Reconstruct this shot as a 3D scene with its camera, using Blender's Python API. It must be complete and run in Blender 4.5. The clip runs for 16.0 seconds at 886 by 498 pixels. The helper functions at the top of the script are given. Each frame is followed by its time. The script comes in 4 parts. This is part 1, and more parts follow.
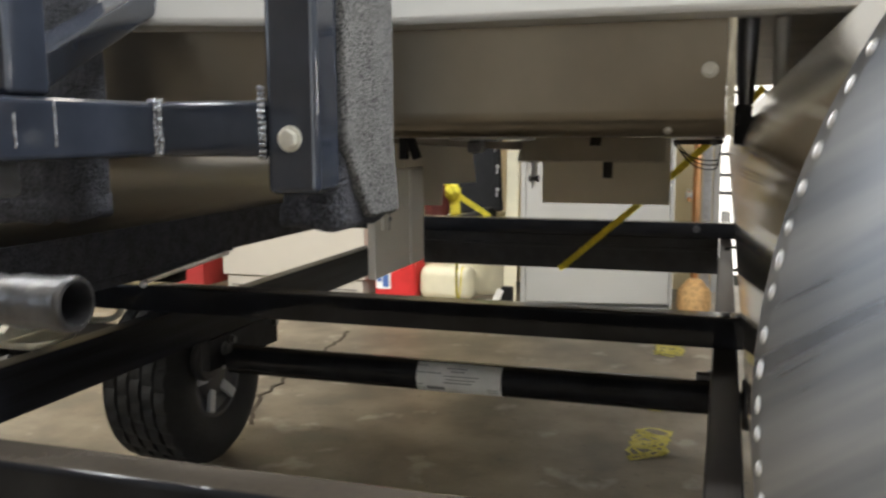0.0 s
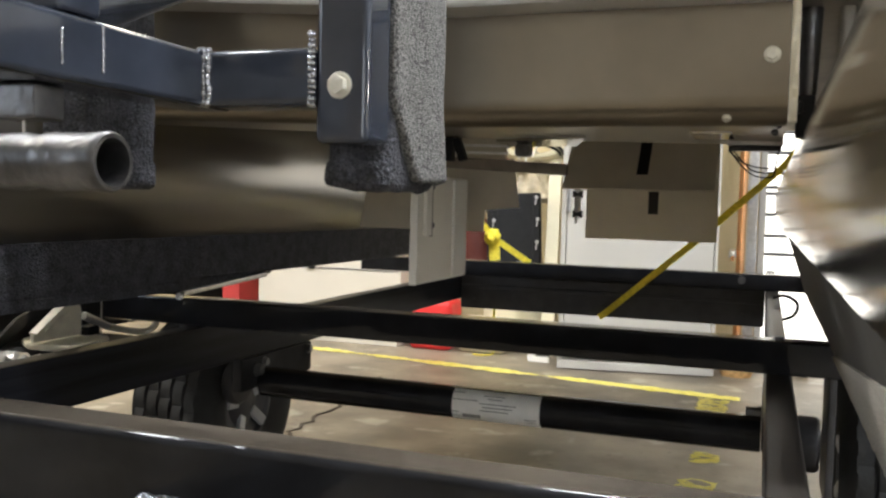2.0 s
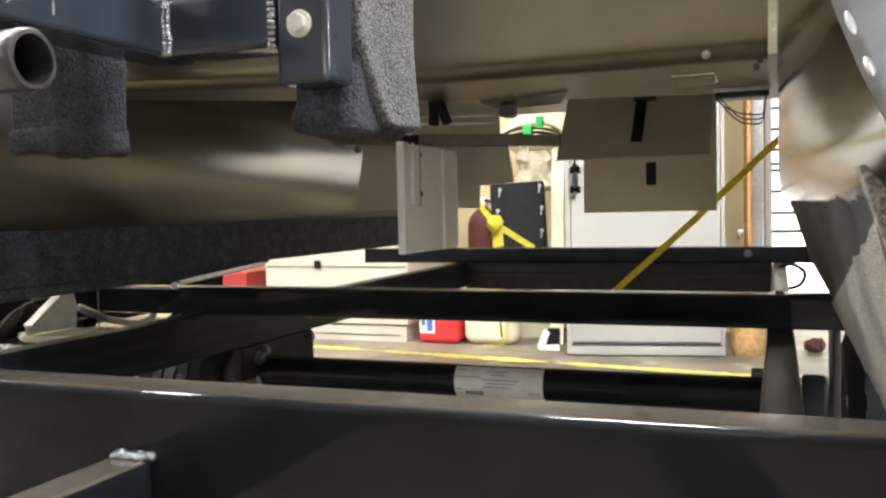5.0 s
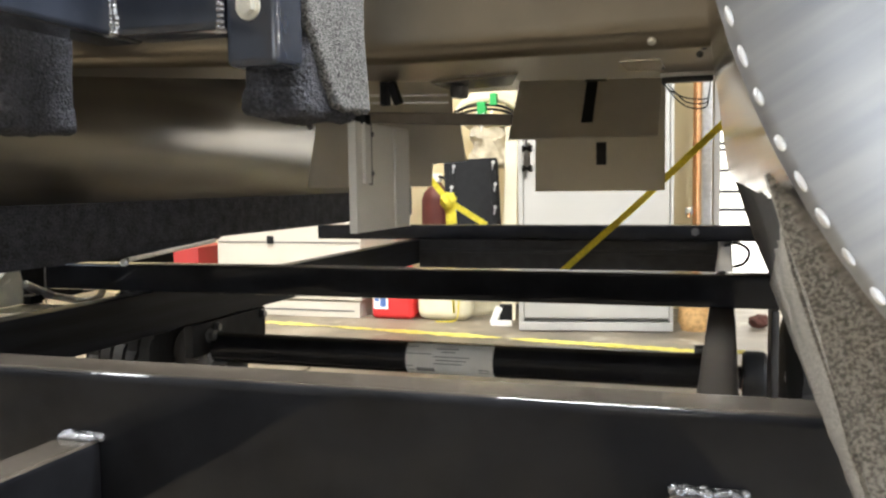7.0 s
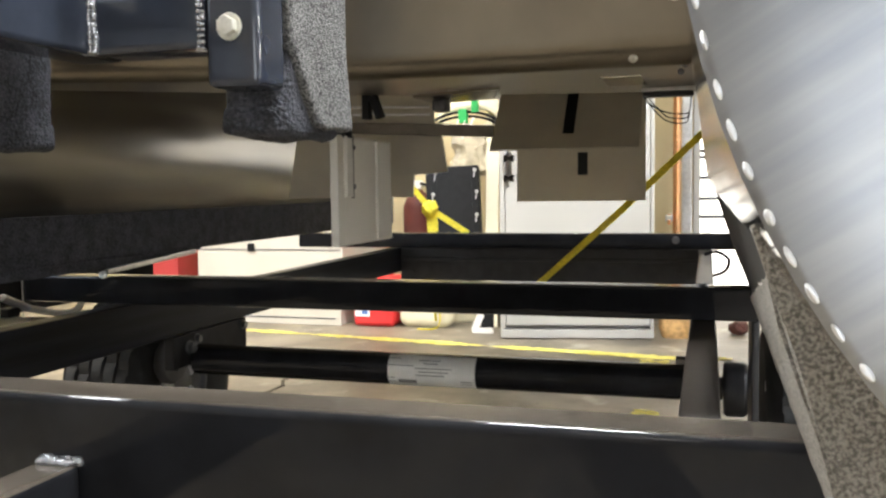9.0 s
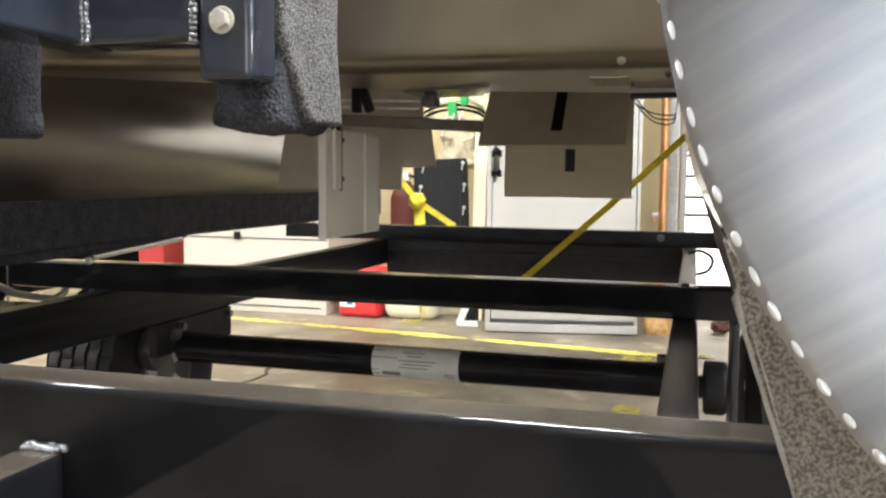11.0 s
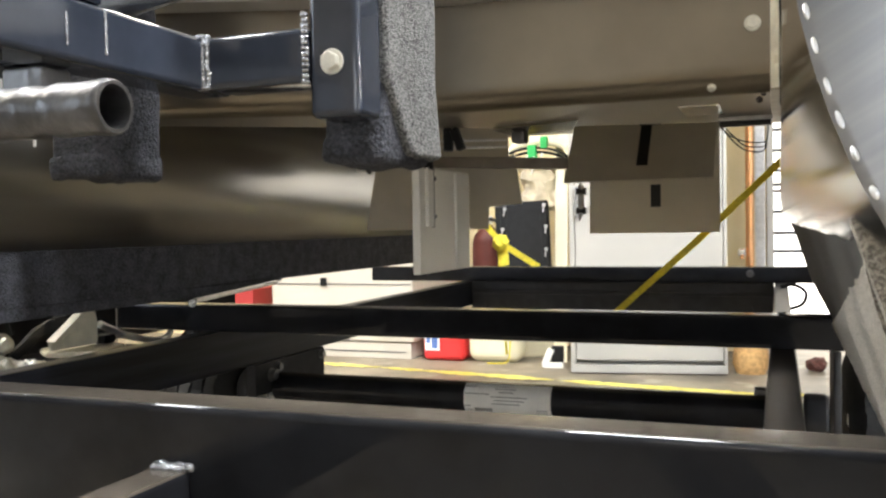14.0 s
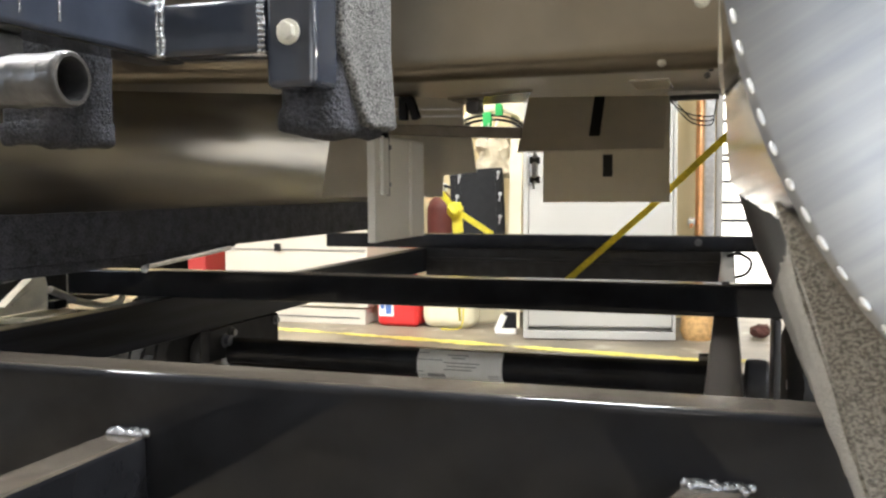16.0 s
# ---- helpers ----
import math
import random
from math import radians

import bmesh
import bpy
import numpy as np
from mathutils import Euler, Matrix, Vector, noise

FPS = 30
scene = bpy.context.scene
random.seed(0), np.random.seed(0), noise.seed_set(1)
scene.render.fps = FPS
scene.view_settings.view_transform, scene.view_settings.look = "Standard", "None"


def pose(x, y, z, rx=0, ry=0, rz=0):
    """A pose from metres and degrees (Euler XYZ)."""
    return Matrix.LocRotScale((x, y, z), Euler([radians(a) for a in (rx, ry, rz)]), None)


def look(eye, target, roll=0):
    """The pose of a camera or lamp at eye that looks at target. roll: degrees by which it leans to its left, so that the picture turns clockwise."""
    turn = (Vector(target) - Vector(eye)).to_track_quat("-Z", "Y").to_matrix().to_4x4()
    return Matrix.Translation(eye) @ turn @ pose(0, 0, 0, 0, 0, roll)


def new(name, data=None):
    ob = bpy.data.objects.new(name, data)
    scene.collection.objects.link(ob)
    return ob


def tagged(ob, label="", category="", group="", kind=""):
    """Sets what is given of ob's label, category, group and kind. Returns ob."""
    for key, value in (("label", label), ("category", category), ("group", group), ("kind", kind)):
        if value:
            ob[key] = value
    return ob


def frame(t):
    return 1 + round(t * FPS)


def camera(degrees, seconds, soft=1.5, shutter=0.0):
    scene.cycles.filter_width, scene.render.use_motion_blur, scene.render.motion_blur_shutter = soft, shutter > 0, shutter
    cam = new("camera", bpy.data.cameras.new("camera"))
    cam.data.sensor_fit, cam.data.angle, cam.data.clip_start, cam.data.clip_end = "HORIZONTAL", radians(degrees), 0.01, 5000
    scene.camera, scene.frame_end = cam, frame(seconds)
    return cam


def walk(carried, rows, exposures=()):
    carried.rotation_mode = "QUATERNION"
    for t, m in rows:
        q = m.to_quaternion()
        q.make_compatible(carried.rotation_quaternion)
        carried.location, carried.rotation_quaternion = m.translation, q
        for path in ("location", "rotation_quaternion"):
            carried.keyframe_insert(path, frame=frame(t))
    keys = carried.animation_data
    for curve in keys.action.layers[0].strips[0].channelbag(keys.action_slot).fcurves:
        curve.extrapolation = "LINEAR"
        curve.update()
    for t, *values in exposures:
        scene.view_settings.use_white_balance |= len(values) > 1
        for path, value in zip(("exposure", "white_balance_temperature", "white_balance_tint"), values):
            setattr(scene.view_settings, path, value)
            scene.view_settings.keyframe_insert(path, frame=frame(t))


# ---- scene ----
cam = camera(53.3, 16.0, soft=2.4, shutter=0.5)
PATH = [
    (0, (0.132, 0.101, 0.805), (-0.471, 1.99, 0.543), -0.3),
    (0.5, (0.134, 0.1, 0.758), (-0.559, 1.963, 0.531), 1.3),
    (1, (0.148, 0.082, 0.749), (-0.468, 1.965, 0.476), 1.4),
    (1.5, (0.13, 0.08, 0.735), (-0.435, 1.983, 0.492), 2.2),
    (2, (0.113, 0.123, 0.702), (-0.571, 1.999, 0.6), 1.5),
    (2.5, (0.12, 0.117, 0.69), (-0.474, 2.015, 0.478), 1.3),
    (3, (0.125, 0.116, 0.688), (-0.456, 2.018, 0.476), 0.9),
    (3.5, (0.117, 0.157, 0.671), (-0.606, 2.021, 0.647), 0.8),
    (4, (0.12, 0.171, 0.656), (-0.61, 2.031, 0.723), -1.0),
    (4.5, (0.132, 0.158, 0.644), (-0.595, 2.021, 0.606), -1.2),
    (7, (0.15, 0.139, 0.652), (-0.464, 2.036, 0.502), -0.8),
    (7.5, (0.155, 0.137, 0.657), (-0.435, 2.043, 0.518), -0.0),
    (8, (0.156, 0.137, 0.658), (-0.421, 2.046, 0.514), -0.0),
    (8.5, (0.142, 0.138, 0.67), (-0.434, 2.05, 0.559), -0.8),
    (9, (0.148, 0.142, 0.666), (-0.426, 2.053, 0.525), -0.8),
    (11.5, (0.151, 0.125, 0.676), (-0.398, 2.041, 0.511), 0.9),
    (12, (0.15, 0.109, 0.698), (-0.468, 2.002, 0.518), 1.1),
    (12.5, (0.148, 0.107, 0.676), (-0.556, 1.975, 0.56), -1.6),
    (13, (0.138, 0.108, 0.655), (-0.596, 1.968, 0.61), -2.3),
    (13.5, (0.137, 0.109, 0.651), (-0.589, 1.973, 0.646), -2.0),
    (14, (0.139, 0.099, 0.653), (-0.574, 1.966, 0.6), -1.0),
    (14.5, (0.138, 0.088, 0.658), (-0.555, 1.964, 0.617), -0.5),
    (15, (0.134, 0.092, 0.648), (-0.555, 1.969, 0.62), -1.7),
    (15.5, (0.136, 0.093, 0.652), (-0.522, 1.979, 0.56), -1.0),
    (16, (0.145, 0.084, 0.658), (-0.471, 1.982, 0.526), -0.4),
]
walk(cam, [(t, look(eye, target, roll)) for t, eye, target, roll in PATH],
     [(0.0, -0.4), (0.5, -0.05), (1.5, -0.05), (3.0, 0.25), (8.0, 0.40), (16.0, 0.45)])

# ---- light ----
world = bpy.data.worlds.new("world")
scene.world = world
world.use_nodes = True
wn = world.node_tree.nodes
sky = wn.new("ShaderNodeTexSky")
sky.sky_type = "NISHITA"
sky.sun_disc = False
sky.sun_elevation, sky.sun_rotation = radians(35), radians(200)
wn["Background"].inputs[1].default_value = 0.08
world.node_tree.links.new(sky.outputs[0], wn["Background"].inputs[0])


def area_lamp(name, m, sx, sy, power, color):
    d = bpy.data.lights.new(name, "AREA")
    d.shape, d.size, d.size_y, d.energy, d.color = "RECTANGLE", sx, sy, power, color
    ob = new(name, d)
    ob.matrix_world = m
    return ob


WARM, COOL = (1.0, 0.92, 0.80), (0.94, 0.97, 1.0)
# No fixtures are in view; several of these are only added to brighten dim sides.
LAMPS = [(-2.4, 3.9, 1.2, 21, WARM), (-0.4, 3.3, 1.2, 11.5, WARM), (2.0, 3.2, 1.2, 6, WARM), (2.6, 0.7, 1.2, 90, COOL), (1.1, 1.2, 0.95, 100, COOL),
         (-0.45, 1.5, 0.8, 120, COOL), (-4.2, 1.2, 1.2, 200, WARM), (0.2, -1.5, 1.2, 12, WARM)]
for lx, ly, lw, lp, lc in LAMPS:
    area_lamp("overhead_light", pose(lx, ly, 3.06, 0, 0, 0), lw, 0.14, lp, lc)
# This pair is placed from two glints on the front crossmember's edge.
for lx in (-2.30, -1.74):
    area_lamp("overhead_light", pose(lx, 0.9, 3.06, 0, 0, 90), 1.2, 0.22, 34, COOL)

# ---- materials ----


def mat(name, color, rough=0.5, metal=0.0, vary=0.15, scale=20.0, bump=0.0, bscale=None, coat=0.0, second=None, stretch=None, detail=4.0, spec=0.5, turn=0.0, coarse=0.4):
    m = bpy.data.materials.new(name)
    m.use_nodes = True
    nt = m.node_tree
    n, l = nt.nodes, nt.links
    b = n["Principled BSDF"]
    b.inputs["Roughness"].default_value = rough
    b.inputs["Metallic"].default_value = metal
    b.inputs["Coat Weight"].default_value = coat
    b.inputs["Coat Roughness"].default_value = 0.06
    b.inputs["Specular IOR Level"].default_value = spec
    tc = n.new("ShaderNodeTexCoord")
    src = tc.outputs["Object"]
    if stretch:
        mp = n.new("ShaderNodeMapping")
        mp.inputs["Scale"].default_value = stretch
        if turn:
            mp.vector_type = "TEXTURE"
            mp.inputs["Rotation"].default_value = (0, radians(turn), 0)
        l.new(src, mp.inputs["Vector"])
        src = mp.outputs["Vector"]
    nz = n.new("ShaderNodeTexNoise")
    nz.inputs["Scale"].default_value, nz.inputs["Detail"].default_value = scale, detail
    l.new(src, nz.inputs["Vector"])
    n2 = n.new("ShaderNodeTexNoise")
    n2.inputs["Scale"].default_value, n2.inputs["Detail"].default_value = scale * 0.13, 3.0
    l.new(src, n2.inputs["Vector"])
    add = n.new("ShaderNodeMath")
    add.operation = "MULTIPLY_ADD"
    add.inputs[1].default_value = 1 - coarse
    l.new(nz.outputs[0], add.inputs[0])
    half = n.new("ShaderNodeMath")
    half.operation = "MULTIPLY"
    half.inputs[1].default_value = coarse
    l.new(n2.outputs[0], half.inputs[0])
    l.new(half.outputs[0], add.inputs[2])
    ramp = n.new("ShaderNodeValToRGB")
    c2 = second if second else tuple(min(1.0, c * (1 + vary)) for c in color)
    c1 = tuple(c * (1 - vary) for c in color)
    ramp.color_ramp.interpolation = "EASE"
    ramp.color_ramp.elements[0].position, ramp.color_ramp.elements[1].position = 0.34, 0.66
    ramp.color_ramp.elements[0].color, ramp.color_ramp.elements[1].color = (*c1, 1), (*c2, 1)
    l.new(add.outputs[0], ramp.inputs[0])
    l.new(ramp.outputs[0], b.inputs["Base Color"])
    rr = n.new("ShaderNodeMapRange")
    rr.inputs["To Min"].default_value, rr.inputs["To Max"].default_value = rough * 0.8, min(1.0, rough * 1.25)
    l.new(add.outputs[0], rr.inputs["Value"])
    l.new(rr.outputs[0], b.inputs["Roughness"])
    if bump:
        nb = n.new("ShaderNodeTexNoise")
        nb.inputs["Scale"].default_value, nb.inputs["Detail"].default_value = bscale or scale * 4, 3.0
        l.new(src, nb.inputs["Vector"])
        bp = n.new("ShaderNodeBump")
        bp.inputs["Strength"].default_value, bp.inputs["Distance"].default_value = bump, 0.01
        l.new(nb.outputs[0], bp.inputs["Height"])
        l.new(bp.outputs[0], b.inputs["Normal"])
    return m


M_BLACK = mat("gloss_black_paint", (0.0135, 0.014, 0.0165), 0.05, 0, 0.3, 14, 0.04, 20, coat=0.0, spec=0.24)


def dusty(m, color, amount, rough=0.5):
    """Lay patchy dust on the faces that look up."""
    nt = m.node_tree
    n, l = nt.nodes, nt.links
    b = n["Principled BSDF"]
    base, gloss = b.inputs["Base Color"].links[0].from_socket, b.inputs["Roughness"].links[0].from_socket
    geo = n.new("ShaderNodeNewGeometry")
    sep = n.new("ShaderNodeSeparateXYZ")
    l.new(geo.outputs["Normal"], sep.inputs[0])
    up = n.new("ShaderNodeMapRange")
    up.inputs["From Min"].default_value, up.inputs["From Max"].default_value = 0.8, 0.98
    l.new(sep.outputs["Z"], up.inputs["Value"])
    tc = n.new("ShaderNodeTexCoord")
    nz = n.new("ShaderNodeTexNoise")
    nz.inputs["Scale"].default_value, nz.inputs["Detail"].default_value = 80.0, 6.0
    l.new(tc.outputs["Object"], nz.inputs["Vector"])
    pt = n.new("ShaderNodeMapRange")
    pt.inputs["From Min"].default_value, pt.inputs["From Max"].default_value = 0.3, 0.62
    pt.inputs["To Min"].default_value, pt.inputs["To Max"].default_value = amount * 0.82, amount
    l.new(nz.outputs[0], pt.inputs["Value"])
    fac = n.new("ShaderNodeMath")
    fac.operation = "MULTIPLY"
    l.new(up.outputs[0], fac.inputs[0])
    l.new(pt.outputs[0], fac.inputs[1])
    mix = n.new("ShaderNodeMix")
    mix.data_type = "RGBA"
    l.new(fac.outputs[0], mix.inputs["Factor"])
    l.new(base, mix.inputs[6])
    mix.inputs[7].default_value = (*color, 1)
    l.new(mix.outputs[2], b.inputs["Base Color"])
    mr = n.new("ShaderNodeMix")
    l.new(fac.outputs[0], mr.inputs["Factor"])
    l.new(gloss, mr.inputs[2])
    mr.inputs[3].default_value = rough
    l.new(mr.outputs[0], b.inputs["Roughness"])
    return m


dusty(M_BLACK, (0.13, 0.107, 0.08), 0.48, 0.30)
M_BLACK_DULL = mat("dull_black_paint", (0.03, 0.03, 0.033), 0.4, 0, 0.3, 30, 0.05, 80)
M_BLACK_MATT = mat("matt_black_steel", (0.026, 0.026, 0.028), 0.65, 0, 0.3, 30, 0.05, 80, spec=0.15)
# Streaks along the rails are reflections put into the paint colour and gloss.
M_RAIL = mat("black_paint_streaked", (0.011, 0.012, 0.016), 0.34, 0, 0.5, 60, 0.10, 60, spec=0.07, stretch=(1, 0.05, 1))
dusty(M_RAIL, (0.11, 0.092, 0.07), 0.26, 0.22)
# Blue haze over the black stand is mixed into this base colour.
M_STAND = mat("black_paint_blue_haze", (0.029, 0.034, 0.047), 0.08, 0, 0.25, 14, 0.05, 14, spec=0.6)
M_RUBBER = mat("tyre_rubber", (0.018, 0.018, 0.018), 0.75, 0, 0.35, 40, 0.2, 160)
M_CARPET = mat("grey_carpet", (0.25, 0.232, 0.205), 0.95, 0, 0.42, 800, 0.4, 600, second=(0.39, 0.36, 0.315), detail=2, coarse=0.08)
# The board's dark colour also holds the shade beyond the slanting carpet edge.
M_BOARD = mat("bunk_board_shaded", (0.034, 0.033, 0.032), 0.7, 0, 0.25, 40, 0.1, 160)
M_CARPET_GUIDE = mat("charcoal_carpet", (0.075, 0.074, 0.072), 0.95, 0, 0.6, 420, 0.6, 420, second=(0.24, 0.235, 0.225), detail=2, coarse=0.12)
# Carpet of the left bunk and guides, their shade darkened into the colour.
M_CARPET_DARK = mat("carpet_shade_dark", (0.034, 0.035, 0.043), 0.95, 0, 0.4, 260, 1.0, 300, second=(0.090, 0.092, 0.110))
M_ALU = mat("mill_aluminium", (0.66, 0.62, 0.56), 0.10, 1.0, 0.12, 22, 0.0, 12, stretch=(1, 0.12, 1))
# Same tube metal, its colour darkened for the dim reflections on the left pontoon.
M_ALU_LEFT = mat("aluminium_left_dim", (0.31, 0.30, 0.285), 0.30, 1.0, 0.28, 16, 0.0, 12, stretch=(1, 0.10, 1), detail=1.5)
M_PAN = mat("rolled_aluminium", (0.25, 0.215, 0.165), 0.30, 1.0, 0.10, 9, 0.02, 20)
M_WELD = mat("weld_metal", (0.90, 0.90, 0.91), 0.42, 1.0, 0.1, 90, 0.2, 150)
M_STEEL = mat("galvanised_steel", (0.55, 0.55, 0.55), 0.35, 1.0, 0.15, 50, 0.1, 120)
M_IRON = mat("dark_iron", (0.10, 0.098, 0.10), 0.34, 0.75, 0.35, 60, 0.15, 110)
M_CREAM_METAL = mat("cream_painted_metal", (0.88, 0.83, 0.68), 0.4, 0, 0.12, 40, 0.06, 90)
M_PIPE = mat("dark_steel_pipe", (0.15, 0.15, 0.155), 0.36, 0.8, 0.25, 40, 0.12, 90)
M_BOLT = mat("zinc_bolt", (0.72, 0.70, 0.62), 0.4, 0.6, 0.12, 120, 0.2, 200)
M_WHITE = mat("white_enamel", (0.43, 0.415, 0.38), 0.35, 0, 0.03, 6, 0.02, 30)
M_CHEST = mat("aged_cream_enamel", (0.53, 0.49, 0.415), 0.4, 0, 0.05, 5, 0.02, 30)
M_WHITE_PLASTIC = mat("white_plastic", (0.82, 0.80, 0.74), 0.45, 0, 0.05, 10, 0.04, 60)
M_CARD = mat("milky_sheet", (0.72, 0.68, 0.60), 0.7, 0, 0.06, 12, 0.05, 150)


def translucent(m, share):
    """Let part of the light through a thin plastic sheet."""
    n, l = m.node_tree.nodes, m.node_tree.links
    b, out = n["Principled BSDF"], n["Material Output"]
    t = n.new("ShaderNodeBsdfTranslucent")
    l.new(b.inputs["Base Color"].links[0].from_socket, t.inputs["Color"])
    mix = n.new("ShaderNodeMixShader")
    mix.inputs[0].default_value = share
    l.new(b.outputs[0], mix.inputs[1])
    l.new(t.outputs[0], mix.inputs[2])
    l.new(mix.outputs[0], out.inputs["Surface"])
    return m


translucent(M_CARD, 0.5)
M_FIN = mat("white_fin_plastic", (0.88, 0.85, 0.77), 0.45, 0, 0.06, 10, 0.04, 60)
M_TAPE = mat("black_tape", (0.012, 0.012, 0.012), 0.45, 0, 0.2, 60, 0.1, 90)
M_LABEL = mat("paper_label", (0.86, 0.86, 0.83), 0.5, 0, 0.06, 30)
M_INK = mat("label_ink", (0.22, 0.22, 0.22), 0.6, 0, 0.2, 60)
M_RED = mat("red_plastic", (0.62, 0.03, 0.03), 0.4, 0, 0.12, 12, 0.05, 60)
M_CRATE = mat("faded_red_plastic", (0.36, 0.03, 0.028), 0.5, 0, 0.12, 12, 0.05, 60)
M_DARK_RED = mat("dark_red_enamel", (0.12, 0.028, 0.022), 0.55, 0, 0.15, 12)
M_RAG = mat("rust_red_cloth", (0.09, 0.03, 0.022), 0.9, 0, 0.4, 60, 0.3, 90)
M_BLUE = mat("blue_print", (0.08, 0.16, 0.42), 0.5, 0, 0.2, 90)
M_YELLOW = mat("yellow_webbing", (0.80, 0.68, 0.06), 0.7, 0, 0.15, 80, 0.4, 300)
translucent(M_YELLOW, 0.25)
M_WALL = mat("cream_wall", (0.68, 0.57, 0.34), 0.8, 0, 0.05, 3, 0.05, 60)
M_CEIL = mat("ceiling_paint", (0.7, 0.69, 0.66), 0.85, 0, 0.05, 3, 0.05, 40)
M_BAR = mat("dull_brown_steel", (0.24, 0.21, 0.175), 0.5, 0.3, 0.2, 30, 0.06, 80)
M_COPPER = mat("copper_pipe", (0.90, 0.46, 0.22), 0.22, 1.0, 0.1, 30, 0.03, 60)
M_CREAM = mat("cream_plastic", (0.76, 0.70, 0.50), 0.5, 0, 0.08, 9, 0.05, 50)
M_BAG = mat("crumpled_tan_plastic", (0.46, 0.38, 0.25), 0.35, 0, 0.35, 14, 0.5, 30, second=(0.62, 0.54, 0.38))
M_GREEN = mat("green_plastic", (0.03, 0.42, 0.10), 0.4, 0, 0.1, 30)
M_TAN = mat("tan_bristle", (0.5, 0.30, 0.12), 0.8, 0, 0.3, 60, 0.4, 200)
M_DECK = mat("dull_aluminium_skin", (0.36, 0.33, 0.28), 0.42, 0.85, 0.2, 12, 0.1, 60)
M_BLACK_PLASTIC = mat("black_plastic", (0.010, 0.010, 0.011), 0.5, 0, 0.2, 30, 0.1, 90, spec=0.2)
M_SPOKE = mat("white_wheel_paint", (0.48, 0.49, 0.51), 0.35, 0, 0.06, 20, 0.02, 60)
M_RIM = mat("painted_rim", (0.06, 0.06, 0.065), 0.4, 0.0, 0.08, 20)


M_WELD_DARK = mat("painted_weld", (0.42, 0.43, 0.46), 0.14, 0.8, 0.3, 90, 0.3, 160)
M_WRAP = mat("clear_plastic_wrap", (0.55, 0.55, 0.52), 0.12, 0, 0.4, 30, 0.4, 60, coat=0.5)
M_SOUTH = mat("brown_boarding", (0.34, 0.31, 0.27), 0.6, 0, 0.25, 4, 0.1, 30)
M_DOOR = mat("blue_grey_door_paint", (0.50, 0.55, 0.62), 0.5, 0, 0.06, 6, 0.03, 40)
M_CRACK = mat("crack_dirt", (0.07, 0.055, 0.04), 0.9, 0, 0.3, 60)
M_GLOW_SOUTH = bpy.data.materials.new("daylight_south")
M_GLOW_SOUTH.use_nodes = True
g = M_GLOW_SOUTH.node_tree.nodes["Principled BSDF"]
g.inputs["Emission Color"].default_value, g.inputs["Emission Strength"].default_value = (0.88, 0.94, 1.0, 1), 3.5
M_GLOW_WEST = bpy.data.materials.new("daylight_west")
M_GLOW_WEST.use_nodes = True
g = M_GLOW_WEST.node_tree.nodes["Principled BSDF"]
g.inputs["Emission Color"].default_value, g.inputs["Emission Strength"].default_value = (0.80, 0.90, 1.0, 1), 5.0
M_GLOW = bpy.data.materials.new("daylight")
M_GLOW.use_nodes = True
g = M_GLOW.node_tree.nodes["Principled BSDF"]
g.inputs["Emission Color"].default_value, g.inputs["Emission Strength"].default_value = (1.0, 0.97, 0.92, 1), 2.2


def concrete():
    m = mat("concrete_floor", (0.17, 0.142, 0.105), 0.5, 0, 0.3, 5, 0.12, 70, second=(0.31, 0.262, 0.195), detail=9)
    nt = m.node_tree
    n, l = nt.nodes, nt.links
    b = n["Principled BSDF"]
    base = b.inputs["Base Color"].links[0].from_socket
    tc = n.new("ShaderNodeTexCoord")
    for scale, detail, lo, hi, amount, color in ((2.1, 7.0, 0.52, 0.66, 0.55, (0.13, 0.11, 0.085)), (6.5, 8.0, 0.60, 0.68, 0.5, (0.50, 0.46, 0.38)), (38.0, 5.0, 0.62, 0.70, 0.5, (0.10, 0.085, 0.065))):
        nz = n.new("ShaderNodeTexNoise")
        nz.inputs["Scale"].default_value, nz.inputs["Detail"].default_value = scale, detail
        nz.inputs["Distortion"].default_value = 0.15
        l.new(tc.outputs["Object"], nz.inputs["Vector"])
        mp = n.new("ShaderNodeMapRange")
        mp.inputs["From Min"].default_value, mp.inputs["From Max"].default_value, mp.inputs["To Max"].default_value = lo, hi, amount
        l.new(nz.outputs[0], mp.inputs["Value"])
        mix = n.new("ShaderNodeMix")
        mix.data_type = "RGBA"
        l.new(mp.outputs[0], mix.inputs["Factor"])
        l.new(base, mix.inputs[6])
        mix.inputs[7].default_value = (*color, 1)
        base = mix.outputs[2]
    l.new(base, b.inputs["Base Color"])
    return m




